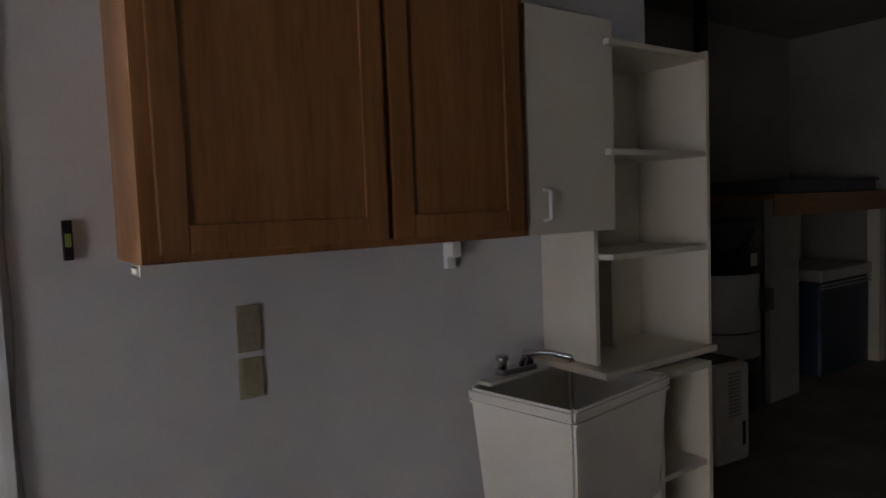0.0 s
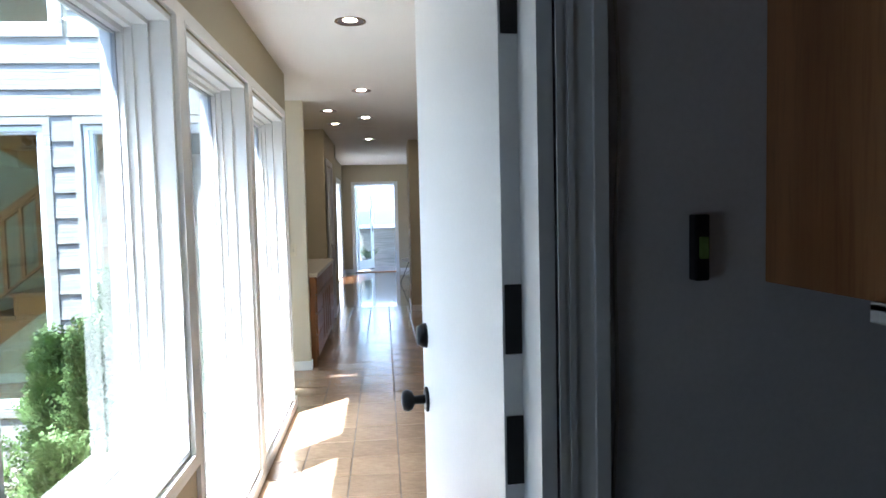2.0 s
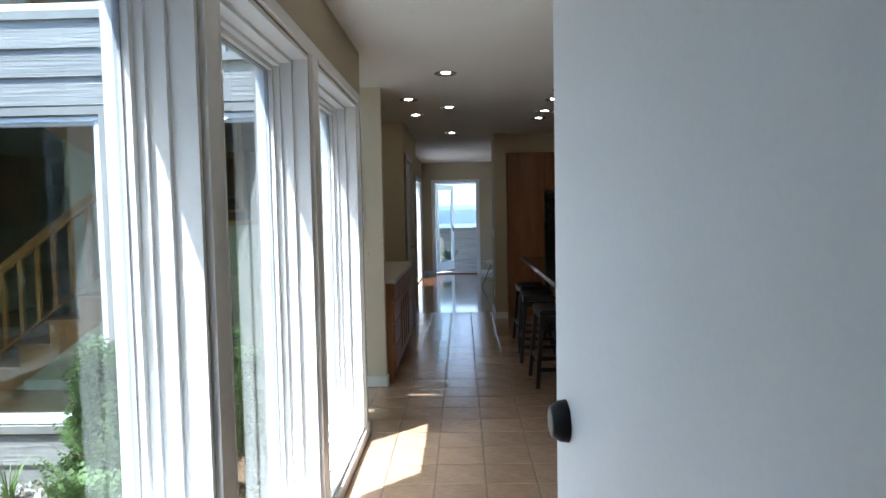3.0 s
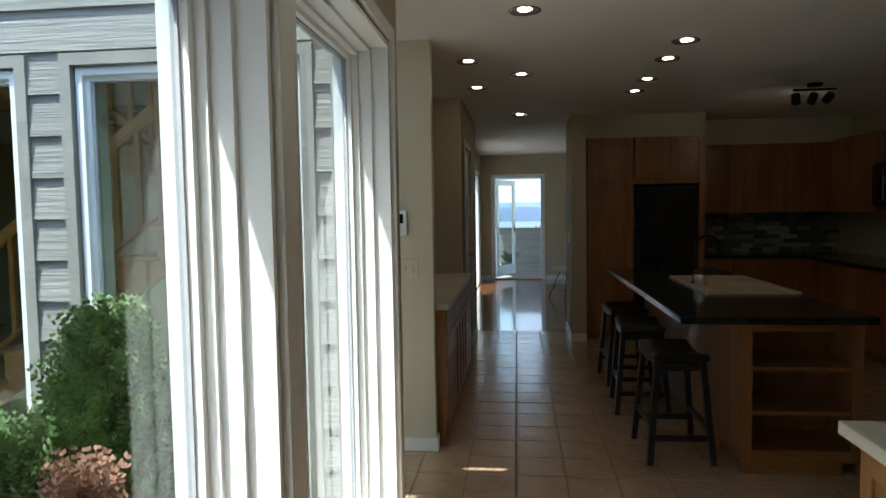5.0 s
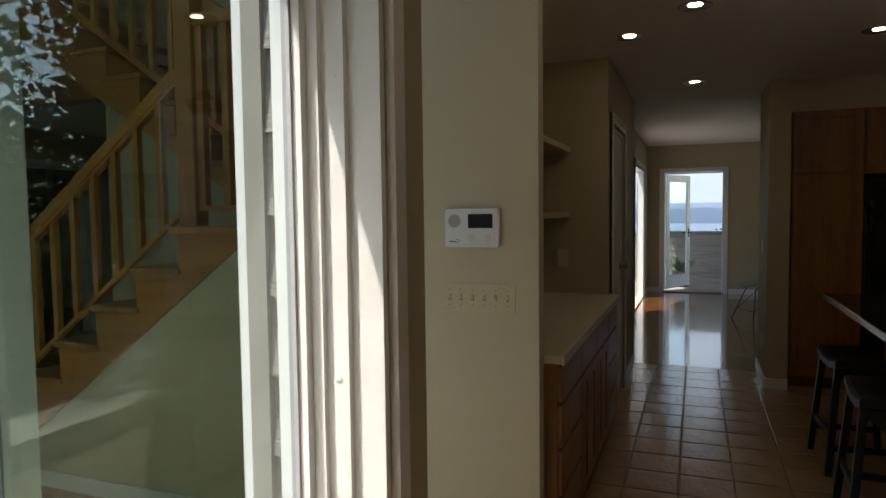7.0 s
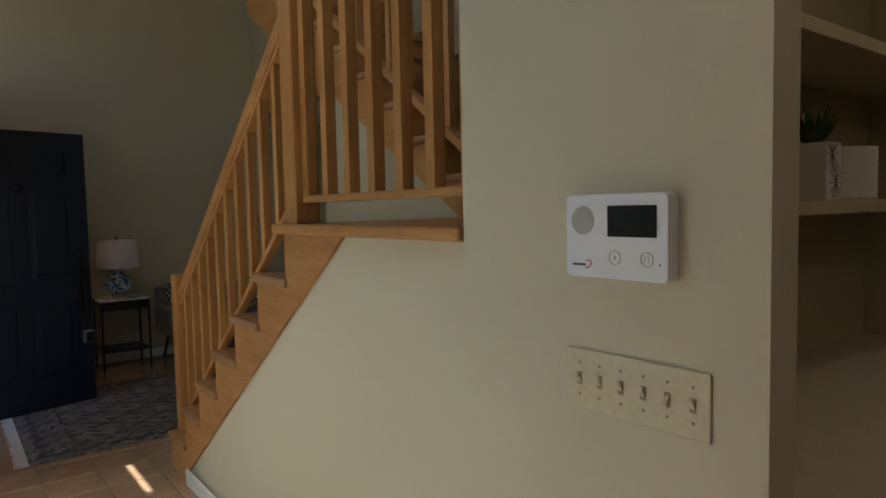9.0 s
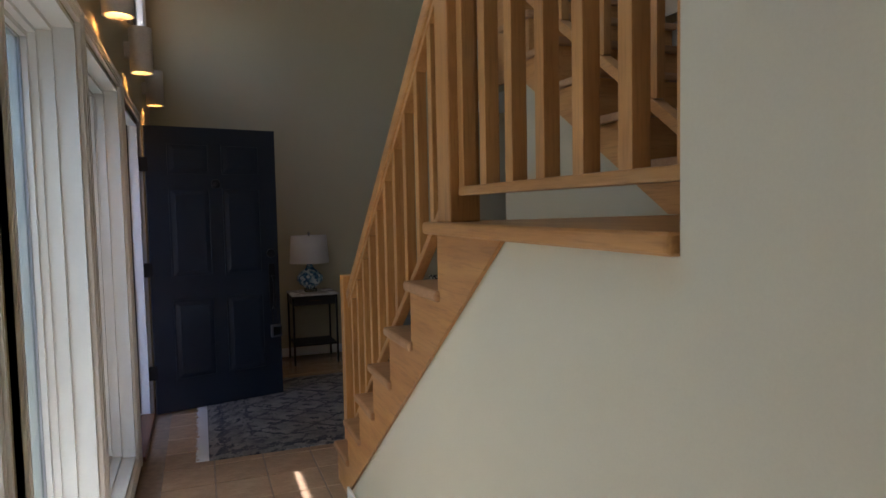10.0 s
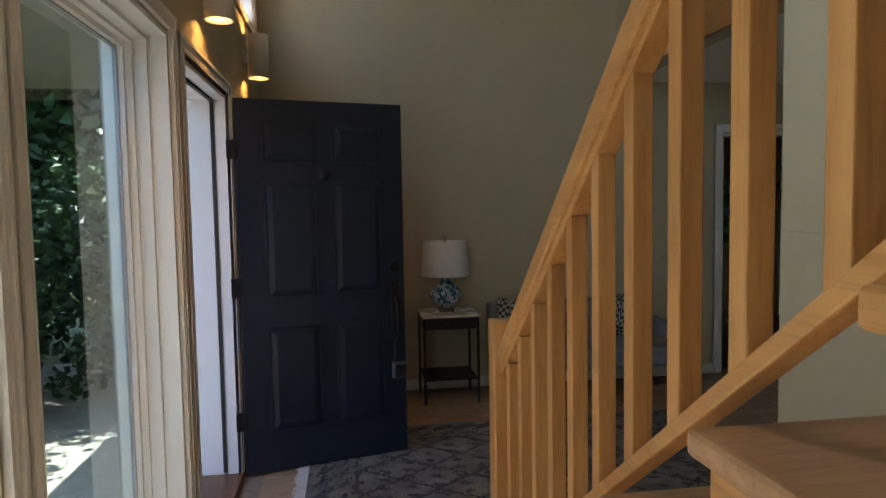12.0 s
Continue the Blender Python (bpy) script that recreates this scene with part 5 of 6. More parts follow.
for x in (-0.5, 0.7):
    for y in (-0.45, 0.45):
        part("leg", boxes((x - 0.03, x + 0.03, y - 0.03, y + 0.03, 0, 0.72), bevel=0.004), BLACK_WOOD, dt)

# ---- deck and view ----
solid("deck_floor", boxes((-3.2, 4.0, 16.67, 18.6, -0.14, -0.03)), DECK, "weathered grey deck boards", "deck", kind="structure")
dw = thing("deck_wall", (0, 0, 0), "weathered siding parapet of the deck", "parapet", kind="structure")
part("wall", boxes((-1.6, 4.0, 18.42, 18.5, -0.03, 0.97)), EXT_TRIM, dw)
part("cap", boxes((-1.62, 4.02, 18.36, 18.56, 0.97, 1.01), bevel=0.006), EXT_TRIM, dw)
for k in range(6):
    part("siding_board", prism([(18.419, k * 0.165 - 0.03), (18.398, k * 0.165 - 0.03), (18.41, k * 0.165 + 0.135), (18.419, k * 0.165 + 0.135)], "x", -1.6, 4.0), SIDING, dw)
pp = thing("deck_planter", (-0.16, 17.75, -0.03), "dark pot with a leafy plant on the deck", "planter")
part("pot", lathe([(0.13, 0), (0.17, 0.28), (0.18, 0.3), (0.16, 0.3), (0.15, 0.26)], 24), POT, pp)
bm = bmesh.new()
for k in range(70):
    a, e, ln = random.uniform(0, 6.28), random.uniform(0.5, 1.45), random.uniform(0.2, 0.45)
    p = Vector((0.05 * math.cos(a), 0.05 * math.sin(a), 0.26))
    d = Vector((math.cos(a) * math.cos(e), math.sin(a) * math.cos(e), math.sin(e)))
    w = Vector((-math.sin(a), math.cos(a), 0)) * 0.022
    m0 = p + d * ln * 0.6
    bm.faces.new([bm.verts.new(v) for v in (p, m0 + w, p + d * ln - Vector((0, 0, 0.05)), m0 - w)])
part("plant", bm, LEAF_DARK, pp, "dark pointed leaves")
# Roof out of view, added so that the deck lies in shade.
solid("deck_shade_roof", boxes((-0.9, 4.2, 16.68, 18.75, CZ + 0.22, CZ + 0.34)), EXT_TRIM, "unseen roof slab added to shade the deck", "roof", kind="structure")
rl = thing("deck_railing", (0, 0, 0), "pale wooden deck railing beside the glazed door", "railing", kind="structure")
part("top_rail", boxes((-2.55, -2.45, 13.0, 18.6, 0.93, 0.98), bevel=0.006), WHITE, rl)
for k in range(24):
    part("post", boxes((-2.52, -2.48, 13.1 + k * 0.23, 13.14 + k * 0.23, -0.14, 0.93)), WHITE, rl)
solid("side_deck", boxes((-3.2, -0.81, 12.2, 16.66, -0.14, -0.03)), DECK, "weathered grey side deck", "deck", kind="structure")

# ---- courtyard ----
solid("ground", boxes((-900, 900, -900, 900, -0.75, -0.42)), GROUND, "open ground reaching the horizon", "ground", kind="structure")
solid("courtyard_bed", boxes((-9.5, WX - 0.2, 1.9, FY - 0.2, -0.42, -0.30)), SOIL, "soil bed of the courtyard", "ground", kind="structure")
solid("front_path", boxes((-9.0, -4.2, -4.0, FY - 0.2, -0.30, -0.10)), GRAVEL, "pale paved entrance path", "path", kind="structure")


def stones(name, x0, x1, y0, y1, z, count, label):
    bm = bmesh.new()
    for k in range(count):
        x, y = random.uniform(x0, x1), random.uniform(y0, y1)
        r = random.uniform(0.014, 0.034)
        bmesh.ops.create_icosphere(bm, subdivisions=1, radius=1, matrix=Matrix.Translation((x, y, z + r * 0.3)) @ Euler((random.random() * 3, random.random() * 3, random.random() * 3)).to_matrix().to_4x4() @ Matrix.Diagonal((r, r * random.uniform(0.6, 1), r * 0.6, 1)))
    return solid(name, bm, GRAVEL, label, "gravel", kind="stuff")


stones("gravel", -3.4, WX - 0.24, 4.7, FY - 0.24, -0.29, 900, "pale rounded gravel in the courtyard bed")

# siding on the foyer's courtyard face, boards lapped
fs = thing("siding_wall", (0, FY - 0.2, 0), "weathered taupe lapped siding with window openings", "siding", kind="structure")
pitch = 0.178
holes = [(a - 0.043, b + 0.043, 0.04, HEAD + 0.043) for a, b in foyer_wins] + [(-5.56, -4.40, -1, 2.2), (-3.15, -1.89, 2.655, 3.9), (-6.67, -5.65, 2.68, 3.5), (-5.15, -4.31, 2.68, 3.72), (-1.32, -0.71, 2.40, 3.44)]
for k in range(-1, 28):
    z0 = -0.16 + k * pitch
    z1 = z0 + pitch
    cuts = sorted((a, b) for a, b, lo, hi in holes if lo < z0 + pitch * 0.6 and hi > z0 + pitch * 0.4)
    at = -6.95
    spans = []
    for a, b in cuts:
        if a > at:
            spans.append((at, a))
        at = max(at, b)
    spans.append((at, WX - 0.21))
    for a, b in spans:
        if b - a > 0.02:
            part("siding_board", prism([(-0.001, z0), (-0.028, z0), (-0.012, z1 + 0.012), (-0.001, z1 + 0.012)], "x", a, b), SIDING, fs)
# outer cladding of the hall wall
hs = thing("siding_wall", (WX - 0.2, 0, 0), "weathered taupe lapped siding beside the hall windows", "siding", kind="structure")
part("siding_board", prism([(-0.02, -0.30), (-0.001, -0.30), (-0.001, 0.0), (-0.012, 0.0)], "y", 1.85, FY - 0.24), SIDING, hs)
# Porch roof is added to keep sun off the doorway floor.
solid("porch_shade_roof", boxes((-7.3, -4.3, 4.1, FY - 0.2, 2.42, 2.56)), EXT_TRIM, "entry porch roof with plain soffit, added to shade the doorway", "porch roof", kind="structure")
solid("porch_post", boxes((-4.52, -4.40, 4.15, 4.27, -0.3, 2.42), bevel=0.006), WHITE, "white square porch post", "post", kind="structure")
wall_x("wall_courtyard_garage", -2.4, -2.3, 1.69, 1.86, -0.4, 2.95, EXT_TRIM)
solid("roof_hall", boxes((WX - 0.32, 1.9, 1.87, 4.5, CZ + 0.14, CZ + 0.26), (WX - 0.32, 4.2, 4.5, 11.2, CZ + 0.14, CZ + 0.26)), EXT_TRIM, "roof above the hall and kitchen", "roof", kind="structure")


def spray(bm, p, way, length, width, count, size):
    """A flat conifer spray: scale-like twigs on both sides of a stem."""
    way = way.normalized()
    side = way.cross(Vector((random.uniform(-1, 1), random.uniform(-1, 1), 1))).normalized()
    nrm = side.cross(way)
    for i in range(count):
        f = i / count
        base = p + way * length * f
        for s in (-1, 1):
            d = (way * 0.8 + side * s * (1 - 0.4 * f) + nrm * random.uniform(-0.35, 0.35)).normalized()
            ln = width * (1 - 0.7 * f) * random.uniform(0.7, 1.2)
            q = base + d * ln
            w = d.cross(nrm).normalized() * size
            bm.faces.new([bm.verts.new(v) for v in (base, base + d * ln * 0.5 + w, q, base + d * ln * 0.5 - w)])


def conifer(name, x, y, z, h, r, count, material, label):
    t = thing(name, (x, y, z), label, "shrub", "courtyard shrubs")
    part("trunk", tube([(0, 0, 0), (0.02, 0.01, h * 0.5), (0, 0, h * 0.85)], 0.022, 8, 0.006), BARK, t)
    bm = bmesh.new()
    for k in range(count):
        f = random.random() ** 0.8
        a = random.uniform(0, 6.283)
        lump = 0.75 + 0.3 * math.sin(a * 3 + f * 9) + 0.15 * random.random()
        rr = r * (1 - f) ** 0.5 * lump
        depth = random.uniform(0.45, 1.0)
        p = Vector((math.cos(a) * rr * depth * 0.75, math.sin(a) * rr * depth * 0.75, h * (0.02 + 0.9 * f)))
        way = Vector((math.cos(a), math.sin(a), 0.7 + f + random.uniform(-0.3, 0.5)))
        spray(bm, p, way, random.uniform(0.10, 0.20), 0.05, 7, 0.0075)
    part("foliage", bm, material, t, "dense scaly sprays")
    return t


conifer("conifer_shrub", -1.40, 5.20, -0.30, 1.45, 0.50, 2600, NEEDLE, "tall green conifer shrub close to the hall windows")
conifer("conifer_shrub", -1.72, 4.95, -0.30, 1.05, 0.36, 1200, NEEDLE, "upright green conifer shrub in the courtyard")
conifer("conifer_shrub", -1.20, 4.76, -0.30, 1.02, 0.20, 900, RUST_NEEDLE, "low conifer shrub with rusty brown tips")
conifer("conifer_shrub", -1.45, 4.78, -0.30, 1.14, 0.26, 1300, NEEDLE, "low green conifer shrub in the courtyard")
conifer("conifer_shrub", -0.98, 5.22, -0.30, 0.95, 0.30, 900, NEEDLE, "slim green conifer shrub by the wall corner")
conifer("conifer_shrub", -1.35, 4.15, -0.30, 0.62, 0.30, 800, NEEDLE, "low green conifer shrub in the courtyard")

for k, (x, y) in enumerate(((-2.30, 5.35), (-2.62, 5.42), (-2.05, 5.45), (-1.2, 5.5))):
    gt = thing("grass_tuft", (x, y, -0.30), "green strappy grass tuft in gravel", "plant", "grass tufts")
    bm = bmesh.new()
    for i in range(46):
        a, ln, lean = random.uniform(0, 6.28), random.uniform(0.16, 0.34), random.uniform(0.2, 0.9)
        d = Vector((math.cos(a), math.sin(a), 0))
        s = Vector((-d.y, d.x, 0)) * 0.005
        pts3 = [d * 0.02 + d * ln * lean * f * f * 0.8 + Vector((0, 0, ln * (f - 0.25 * lean * f * f))) for f in (0, 0.4, 0.75, 1)]
        vs = [(bm.verts.new(p + s * (1 - 0.8 * i2 / 3)), bm.verts.new(p - s * (1 - 0.8 * i2 / 3))) for i2, p in enumerate(pts3)]
        for p, q in zip(vs, vs[1:]):
            bm.faces.new((p[0], p[1], q[1], q[0]))
    part("blades", bm, BLADE, gt)


def leafy(name, x, y, z, h, r, count, size, material, label, category="bush", trunk=0.03, low=0.15):
    t = thing(name, (x, y, z), label, category)
    part("trunk", tube([(0, 0, 0), (0.03 * h, 0.02 * h, h * 0.35), (0.0, 0.05 * h, h * 0.7)], trunk, 8, trunk * 0.3), BARK, t)
    bm = bmesh.new()
    limbs = []
    for k in range(9):
        a, e = random.uniform(0, 6.28), random.uniform(0.3, 1.2)
        p = Vector((0, 0, h * random.uniform(low, 0.6)))
        q = p + Vector((math.cos(a) * math.cos(e), math.sin(a) * math.cos(e), math.sin(e))) * r * random.uniform(0.7, 1.15)
        part("limb", tube([p, (p + q) / 2 + Vector((0, 0, 0.04 * h)), q], trunk * 0.4, 6, trunk * 0.12), BARK, t)
        limbs.append((p, q))
    clumps = [q for p, q in limbs] + [p.lerp(q, 0.6) for p, q in limbs] + [Vector((random.gauss(0, r * 0.45), random.gauss(0, r * 0.45), h * random.uniform(low, 0.95))) for _ in range(16)]
    for k in range(count):
        c = random.choice(clumps)
        p = c + Vector((random.gauss(0, r * 0.2), random.gauss(0, r * 0.2), random.gauss(0, h * 0.09)))
        if p.z < 0.05 * h:
            continue
        d = Vector((random.gauss(0, 1), random.gauss(0, 1), random.gauss(0.2, 0.7))).normalized()
        w = d.orthogonal().normalized()
        w = (Matrix.Rotation(random.uniform(0, 6.28), 3, d) @ w) * size * 0.36
        m0 = p + d * size * 0.45 + d.cross(w) * 0.3
        bm.faces.new([bm.verts.new(v) for v in (p, m0 + w, p + d * size, m0 - w)])
    part("foliage", bm, material, t, "separate pointed leaves")
    return t


leafy("laurel_bush", -5.95, 3.9, -0.12, 1.6, 0.5, 4200, 0.062, LEAF, "glossy green laurel bush by the entrance")
leafy("laurel_bush", -6.75, 3.65, -0.12, 1.45, 0.7, 4600, 0.06, LEAF_DARK, "dark green bush by the entrance")
for x, y, h, r in ((-7.2, 3.3, 2.0, 0.9), (-6.6, 2.2, 2.2, 0.9), (-8.0, 4.6, 2.1, 0.9), (-5.6, 3.0, 1.3, 0.6)):
    leafy("hedge_bush", x, y, -0.12, h, r, 3400, 0.10, LEAF_DARK, "dense dark hedge bush beyond the entrance", "bush", 0.05, 0.05)
for x, y, h, r in ((-9.5, 2.6, 6.0, 2.0), (-12.5, 4.5, 7.5, 2.6), (-8.2, -1.5, 6.5, 2.2), (-14, 0.5, 8.0, 3.0), (-12.5, 8.5, 7.0, 2.6), (-11.5, 11.2, 5.0, 1.9), (-5.0, -3.5, 7.0, 2.4), (-2.8, -9.5, 7.0, 2.6), (-8.6, -6.5, 8.5, 3.0)):
    leafy("tree", x, y, -0.42, h, r, 15000, 0.21, LEAF_DARK, "broad leafy tree beyond the entrance", "tree", 0.14, 0.1)
leafy("hedge_bush", -11.0, 11.3, -0.42, 2.6, 0.9, 4200, 0.10, LEAF, "leafy bush outside the bedroom window", "bush", 0.05, 0.05)
leafy("tree", 1.6, 24.0, -4.2, 5.0, 1.3, 4200, 0.085, LEAF, "tree top beyond the deck", "tree", 0.10, 0.3)
leafy("tree", -6.0, 15.5, -2.5, 4.2, 1.6, 2200, 0.2, LEAF, "tree beside the side deck", "tree", 0.10, 0.2)

# water, hills with haze in their colours, and a painted haze board beyond the deck
WATER = plain("far_water", (0.10, 0.135, 0.18), 0.5, var=0.08, scale=0.02, grain=0.6, bumps=0.0, stretch=(0.2, 1, 1))
solid("water", boxes((-150, 150, 48, 96, -0.419, -0.40)), WATER, "pale grey-blue water far below the deck", "water", kind="structure")
# Tone holds the distance haze: the farther ridge is paler.
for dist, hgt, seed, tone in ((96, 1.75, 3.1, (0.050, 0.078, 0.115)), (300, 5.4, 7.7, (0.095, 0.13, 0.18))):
    HILL = plain("haze_tinted_hill", tone, 0.95, var=0.12, scale=0.03, grain=0.3, bumps=0.0)
    bm = bmesh.new()
    prev = None
    for i in range(121):
        a = radians(-60 + i)
        hz = hgt * (0.85 + 0.35 * noise.noise(Vector((i * 0.16, seed, 0))) + 0.08 * noise.noise(Vector((i * 0.7, seed, 2))))
        row = [bm.verts.new((math.sin(a) * d, math.cos(a) * d, z)) for d, z in ((dist, -0.43), (dist * 1.04, hz), (dist * 1.3, -0.43))]
        if prev:
            for j in range(2):
                bm.faces.new((prev[j], row[j], row[j + 1], prev[j + 1])).smooth = True
        prev = row
    solid("backdrop", bm, HILL, "hills on the horizon, blue haze painted into their colour", "hills", kind="structure")
# Upright board coloured as haze; it covers the bright sky beyond the deck.
HAZE = plain("painted_haze", (0.40, 0.44, 0.52), 1.0, var=0.05, scale=0.004, grain=0.02, bumps=0.0, gvar=0.01, stretch=(0.3, 1, 1))
solid("backdrop", boxes((-500, 500, 700, 702, -0.42, 330)), HAZE, "upright board painted as pale haze above the far hills", "sky", kind="structure")

# ---- garage things ----
gc = thing("oak_wall_cabinet", (0, 0, 0), "worn oak wall cabinet hung in the garage", "cabinet")
GF = 1.445
part("body", boxes((0.735, 1.705, GF, 1.688, 1.335, 2.02), bevel=0.002), OAK, gc)
part("face_frame", boxes((0.735, 0.775, GF - 0.018, GF, 1.335, 2.02), (1.245, 1.285, GF - 0.018, GF, 1.335, 2.02), (1.665, 1.705, GF - 0.018, GF, 1.335, 2.02), (0.775, 1.245, GF - 0.018, GF, 1.335, 1.37), (1.285, 1.665, GF - 0.018, GF, 1.335, 1.37), (0.775, 1.245, GF - 0.018, GF, 1.985, 2.02), (1.285, 1.665, GF - 0.018, GF, 1.985, 2.02), bevel=0.002), OAK, gc)
for a, b in ((0.765, 1.258), (1.275, 1.675)):
    shaker(gc, "cabinet_door", GF - 0.018, a, b, 1.352, 2.005, -1, axis="y")
# Pale matt colour stands in for the bracket's metal gleam.
part("corner_bracket", boxes((0.728, 0.79, GF - 0.036, GF - 0.0185, 1.315, 1.336), (0.728, 0.7345, GF - 0.0185, GF + 0.05, 1.315, 1.336), (0.728, 0.79, GF - 0.0185, GF + 0.05, 1.3275, 1.3345), bevel=0.001), PLASTER, gc, "metal corner bracket, its gleam painted as a pale colour")
wcab = thing("white_wall_cabinet", (0, 0, 0), "cream melamine wall cabinet beside the oak one", "cabinet")
part("body", boxes((1.712, 2.06, GF + 0.0, 1.688, 1.335, 1.955)), MELAMINE, wcab)
part("cabinet_door", boxes((1.712, 2.06, GF - 0.02, GF - 0.001, 1.335, 1.955), bevel=0.002), MELAMINE, wcab)
part("pull_handle", tube([(1.765, GF - 0.02, 1.375), (1.765, GF - 0.045, 1.38), (1.765, GF - 0.045, 1.455), (1.765, GF - 0.02, 1.46)], 0.006, 8), VINYL, wcab, "white bow handle")

su = thing("shelving_unit", (0, 0, 0), "cream open shelving unit standing in the garage", "shelf")
x0, x1, y0, y1 = 2.07, 2.512, 1.40, 1.688
part("side_panel", boxes((x1 - 0.018, x1, y0, y1, 0.92, 1.905), bevel=0.001), MELAMINE, su)
part("side_panel", boxes((x0 - 0.07, x0 - 0.052, y0 + 0.06, y1, 0.92, 1.905), bevel=0.001), MELAMINE, su)
part("back_panel", boxes((x0 - 0.051, x1 - 0.018, y1 - 0.008, y1, 0.92, 1.905)), MELAMINE, su)
for z in (1.895, 1.575, 1.262):
    part("shelf", boxes((x0 - 0.051, x1 - 0.018, y0 + 0.003, y1 - 0.008, z - 0.018, z), bevel=0.001), MELAMINE, su)
part("worktop", boxes((x0 - 0.12, x1, y0 - 0.02, y1, 0.90, 0.92), bevel=0.001), MELAMINE, su)
part("divider", boxes((2.24, 2.26, 1.60, 1.68, 0.92, 1.24)), MELAMINE, su)
lc = thing("low_shelf_cabinet", (0, 0, 0), "cream open low cabinet beside the laundry tub", "cabinet")
part("top_board", boxes((2.13, 2.40, 1.33, 1.66, 0.872, 0.892), bevel=0.002), MELAMINE, lc)
part("side_panel", boxes((2.382, 2.40, 1.33, 1.66, -0.12, 0.872)), MELAMINE, lc)
part("side_panel", boxes((2.13, 2.148, 1.33, 1.66, -0.12, 0.872)), MELAMINE, lc)
part("back_panel", boxes((2.148, 2.382, 1.65, 1.66, -0.12, 0.872)), MELAMINE, lc)
for z in (0.55, 0.22, -0.08):
    part("shelf", boxes((2.148, 2.382, 1.34, 1.65, z, z + 0.018)), MELAMINE, lc)

tub = thing("laundry_tub", pose(1.895, 1.472, 0, 0, 0, 7), "cream plastic laundry tub on legs", "sink")
bm = bmesh.new()
o = [(-0.26, 0.175), (0.235, 0.175), (0.235, -0.195), (-0.245, -0.195)]
def loop(pts2, z, sc=1.0):
    return [bm.verts.new((x * sc, y * sc, z)) for x, y in pts2]
rings4 = [loop(o, 0.53, 0.87), loop(o, 0.86, 0.97), loop(o, 0.862, 1.0), loop(o, 0.897, 1.0), loop(o, 0.897, 0.935), loop(o, 0.57, 0.80)]
for a, b in zip(rings4, rings4[1:]):
    for i in range(4):
        bm.faces.new((a[i], a[(i + 1) % 4], b[(i + 1) % 4], b[i]))
bm.faces.new(rings4[0]); bm.faces.new(rings4[-1])
bmesh.ops.recalc_face_normals(bm, faces=bm.faces[:])
bmesh.ops.bevel(bm, geom=bm.edges[:], offset=0.008, segments=2, affect="EDGES")
part("basin", bm, TUB, tub)
part("faucet_deck", boxes((-0.22, 0.06, 0.115, 0.172, 0.896, 0.912), bevel=0.012), TUB, tub)
for sx in (-1, 1):
    for sy in (-1, 1):
        part("leg", bar((sx * 0.17, sy * 0.13, 0.54), (sx * 0.19, sy * 0.145, -0.12), 0.035, 0.035, (0, 1, 0)), VINYL, tub)
fa = thing("laundry_faucet", (1.80, 1.602, 0.912), "chrome laundry faucet with two handles", "faucet")
part("body", boxes((-0.07, 0.07, -0.02, 0.02, 0, 0.02), bevel=0.006), CHROME, fa)
part("spout", tube([(0.02, 0, 0.02), (0.02, -0.02, 0.06), (0.06, -0.09, 0.065), (0.09, -0.14, 0.055), (0.09, -0.145, 0.04)], 0.009, 10), CHROME, fa)
for x in (-0.055, 0.055):
    part("faucet_handle", lathe([(0.014, 0.018), (0.014, 0.04), (0.02, 0.045), (0.02, 0.058), (0.012, 0.062)], 12, x, 0), CHROME, fa)

for z, h in ((1.145, 0.115), (1.022, 0.10)):
    ou = thing("garage_outlet", (1.012, 1.69, z), "old almond outlet plate on the garage wall", "outlet", "garage outlets")
    part("plate", boxes((-0.030, 0.030, -0.008, -0.0005, -h / 2, h / 2), bevel=0.003), OLD_ALMOND, ou)
    for s in (-1, 1):
        part("receptacle", boxes((-0.016, 0.016, -0.0095, -0.0075, s * 0.025 - 0.014, s * 0.025 + 0.014), bevel=0.002), OLD_ALMOND, ou)
vl = thing("vial_level", (0.642, 1.69, 1.383), "small black bubble level mounted on the wall", "level")
part("body", boxes((-0.0095, 0.0095, -0.020, -0.0005, -0.042, 0.042), bevel=0.003), BLACK_METAL, vl)
part("vial", boxes((-0.006, 0.006, -0.0245, -0.021, -0.014, 0.014), bevel=0.002), BLADE, vl, "yellow-green vial")
cb = [(0.533 + 0.004 * math.sin(z * 5) + 0.003 * math.sin(z * 17), 1.682, z) for z in [-0.1 + 0.06 * i for i in range(50)]]
solid("wall_cable", tube(cb, 0.0025, 6), HEATER_GREY, "thin grey cable running down beside the door frame", "cable")
pb = thing("pipe_bracket", (1.62, 1.69, 1.31), "white plastic bracket below the cabinet", "bracket")
part("body", boxes((-0.016, 0.016, -0.05, -0.0005, -0.035, 0.03), (-0.016, 0.016, -0.02, -0.0005, -0.07, -0.035), bevel=0.004), VINYL, pb)
dh = thing("dehumidifier", pose(3.86, 2.30, -0.12, 0, 0, -6), "white portable dehumidifier with side vents", "dehumidifier")
part("housing", boxes((-0.10, 0.20, -0.15, 0.15, 0.02, 0.60), bevel=0.05, seg=4), TUB, dh)
for k in range(12):
    part("vent_slat", boxes((0.0, 0.10, -0.156, -0.149, 0.30 + k * 0.022, 0.31 + k * 0.022)), HEATER_GREY, dh)
part("grip", boxes((0.12, 0.145, -0.155, -0.149, 0.12, 0.26), bevel=0.003), BLACK_METAL, dh)
part("top_panel", boxes((-0.06, 0.16, -0.1, 0.1, 0.598, 0.608), bevel=0.004), POT, dh)
wh = thing("water_heater", (4.98, 2.93, -0.12), "grey and black water heater tank", "water heater")
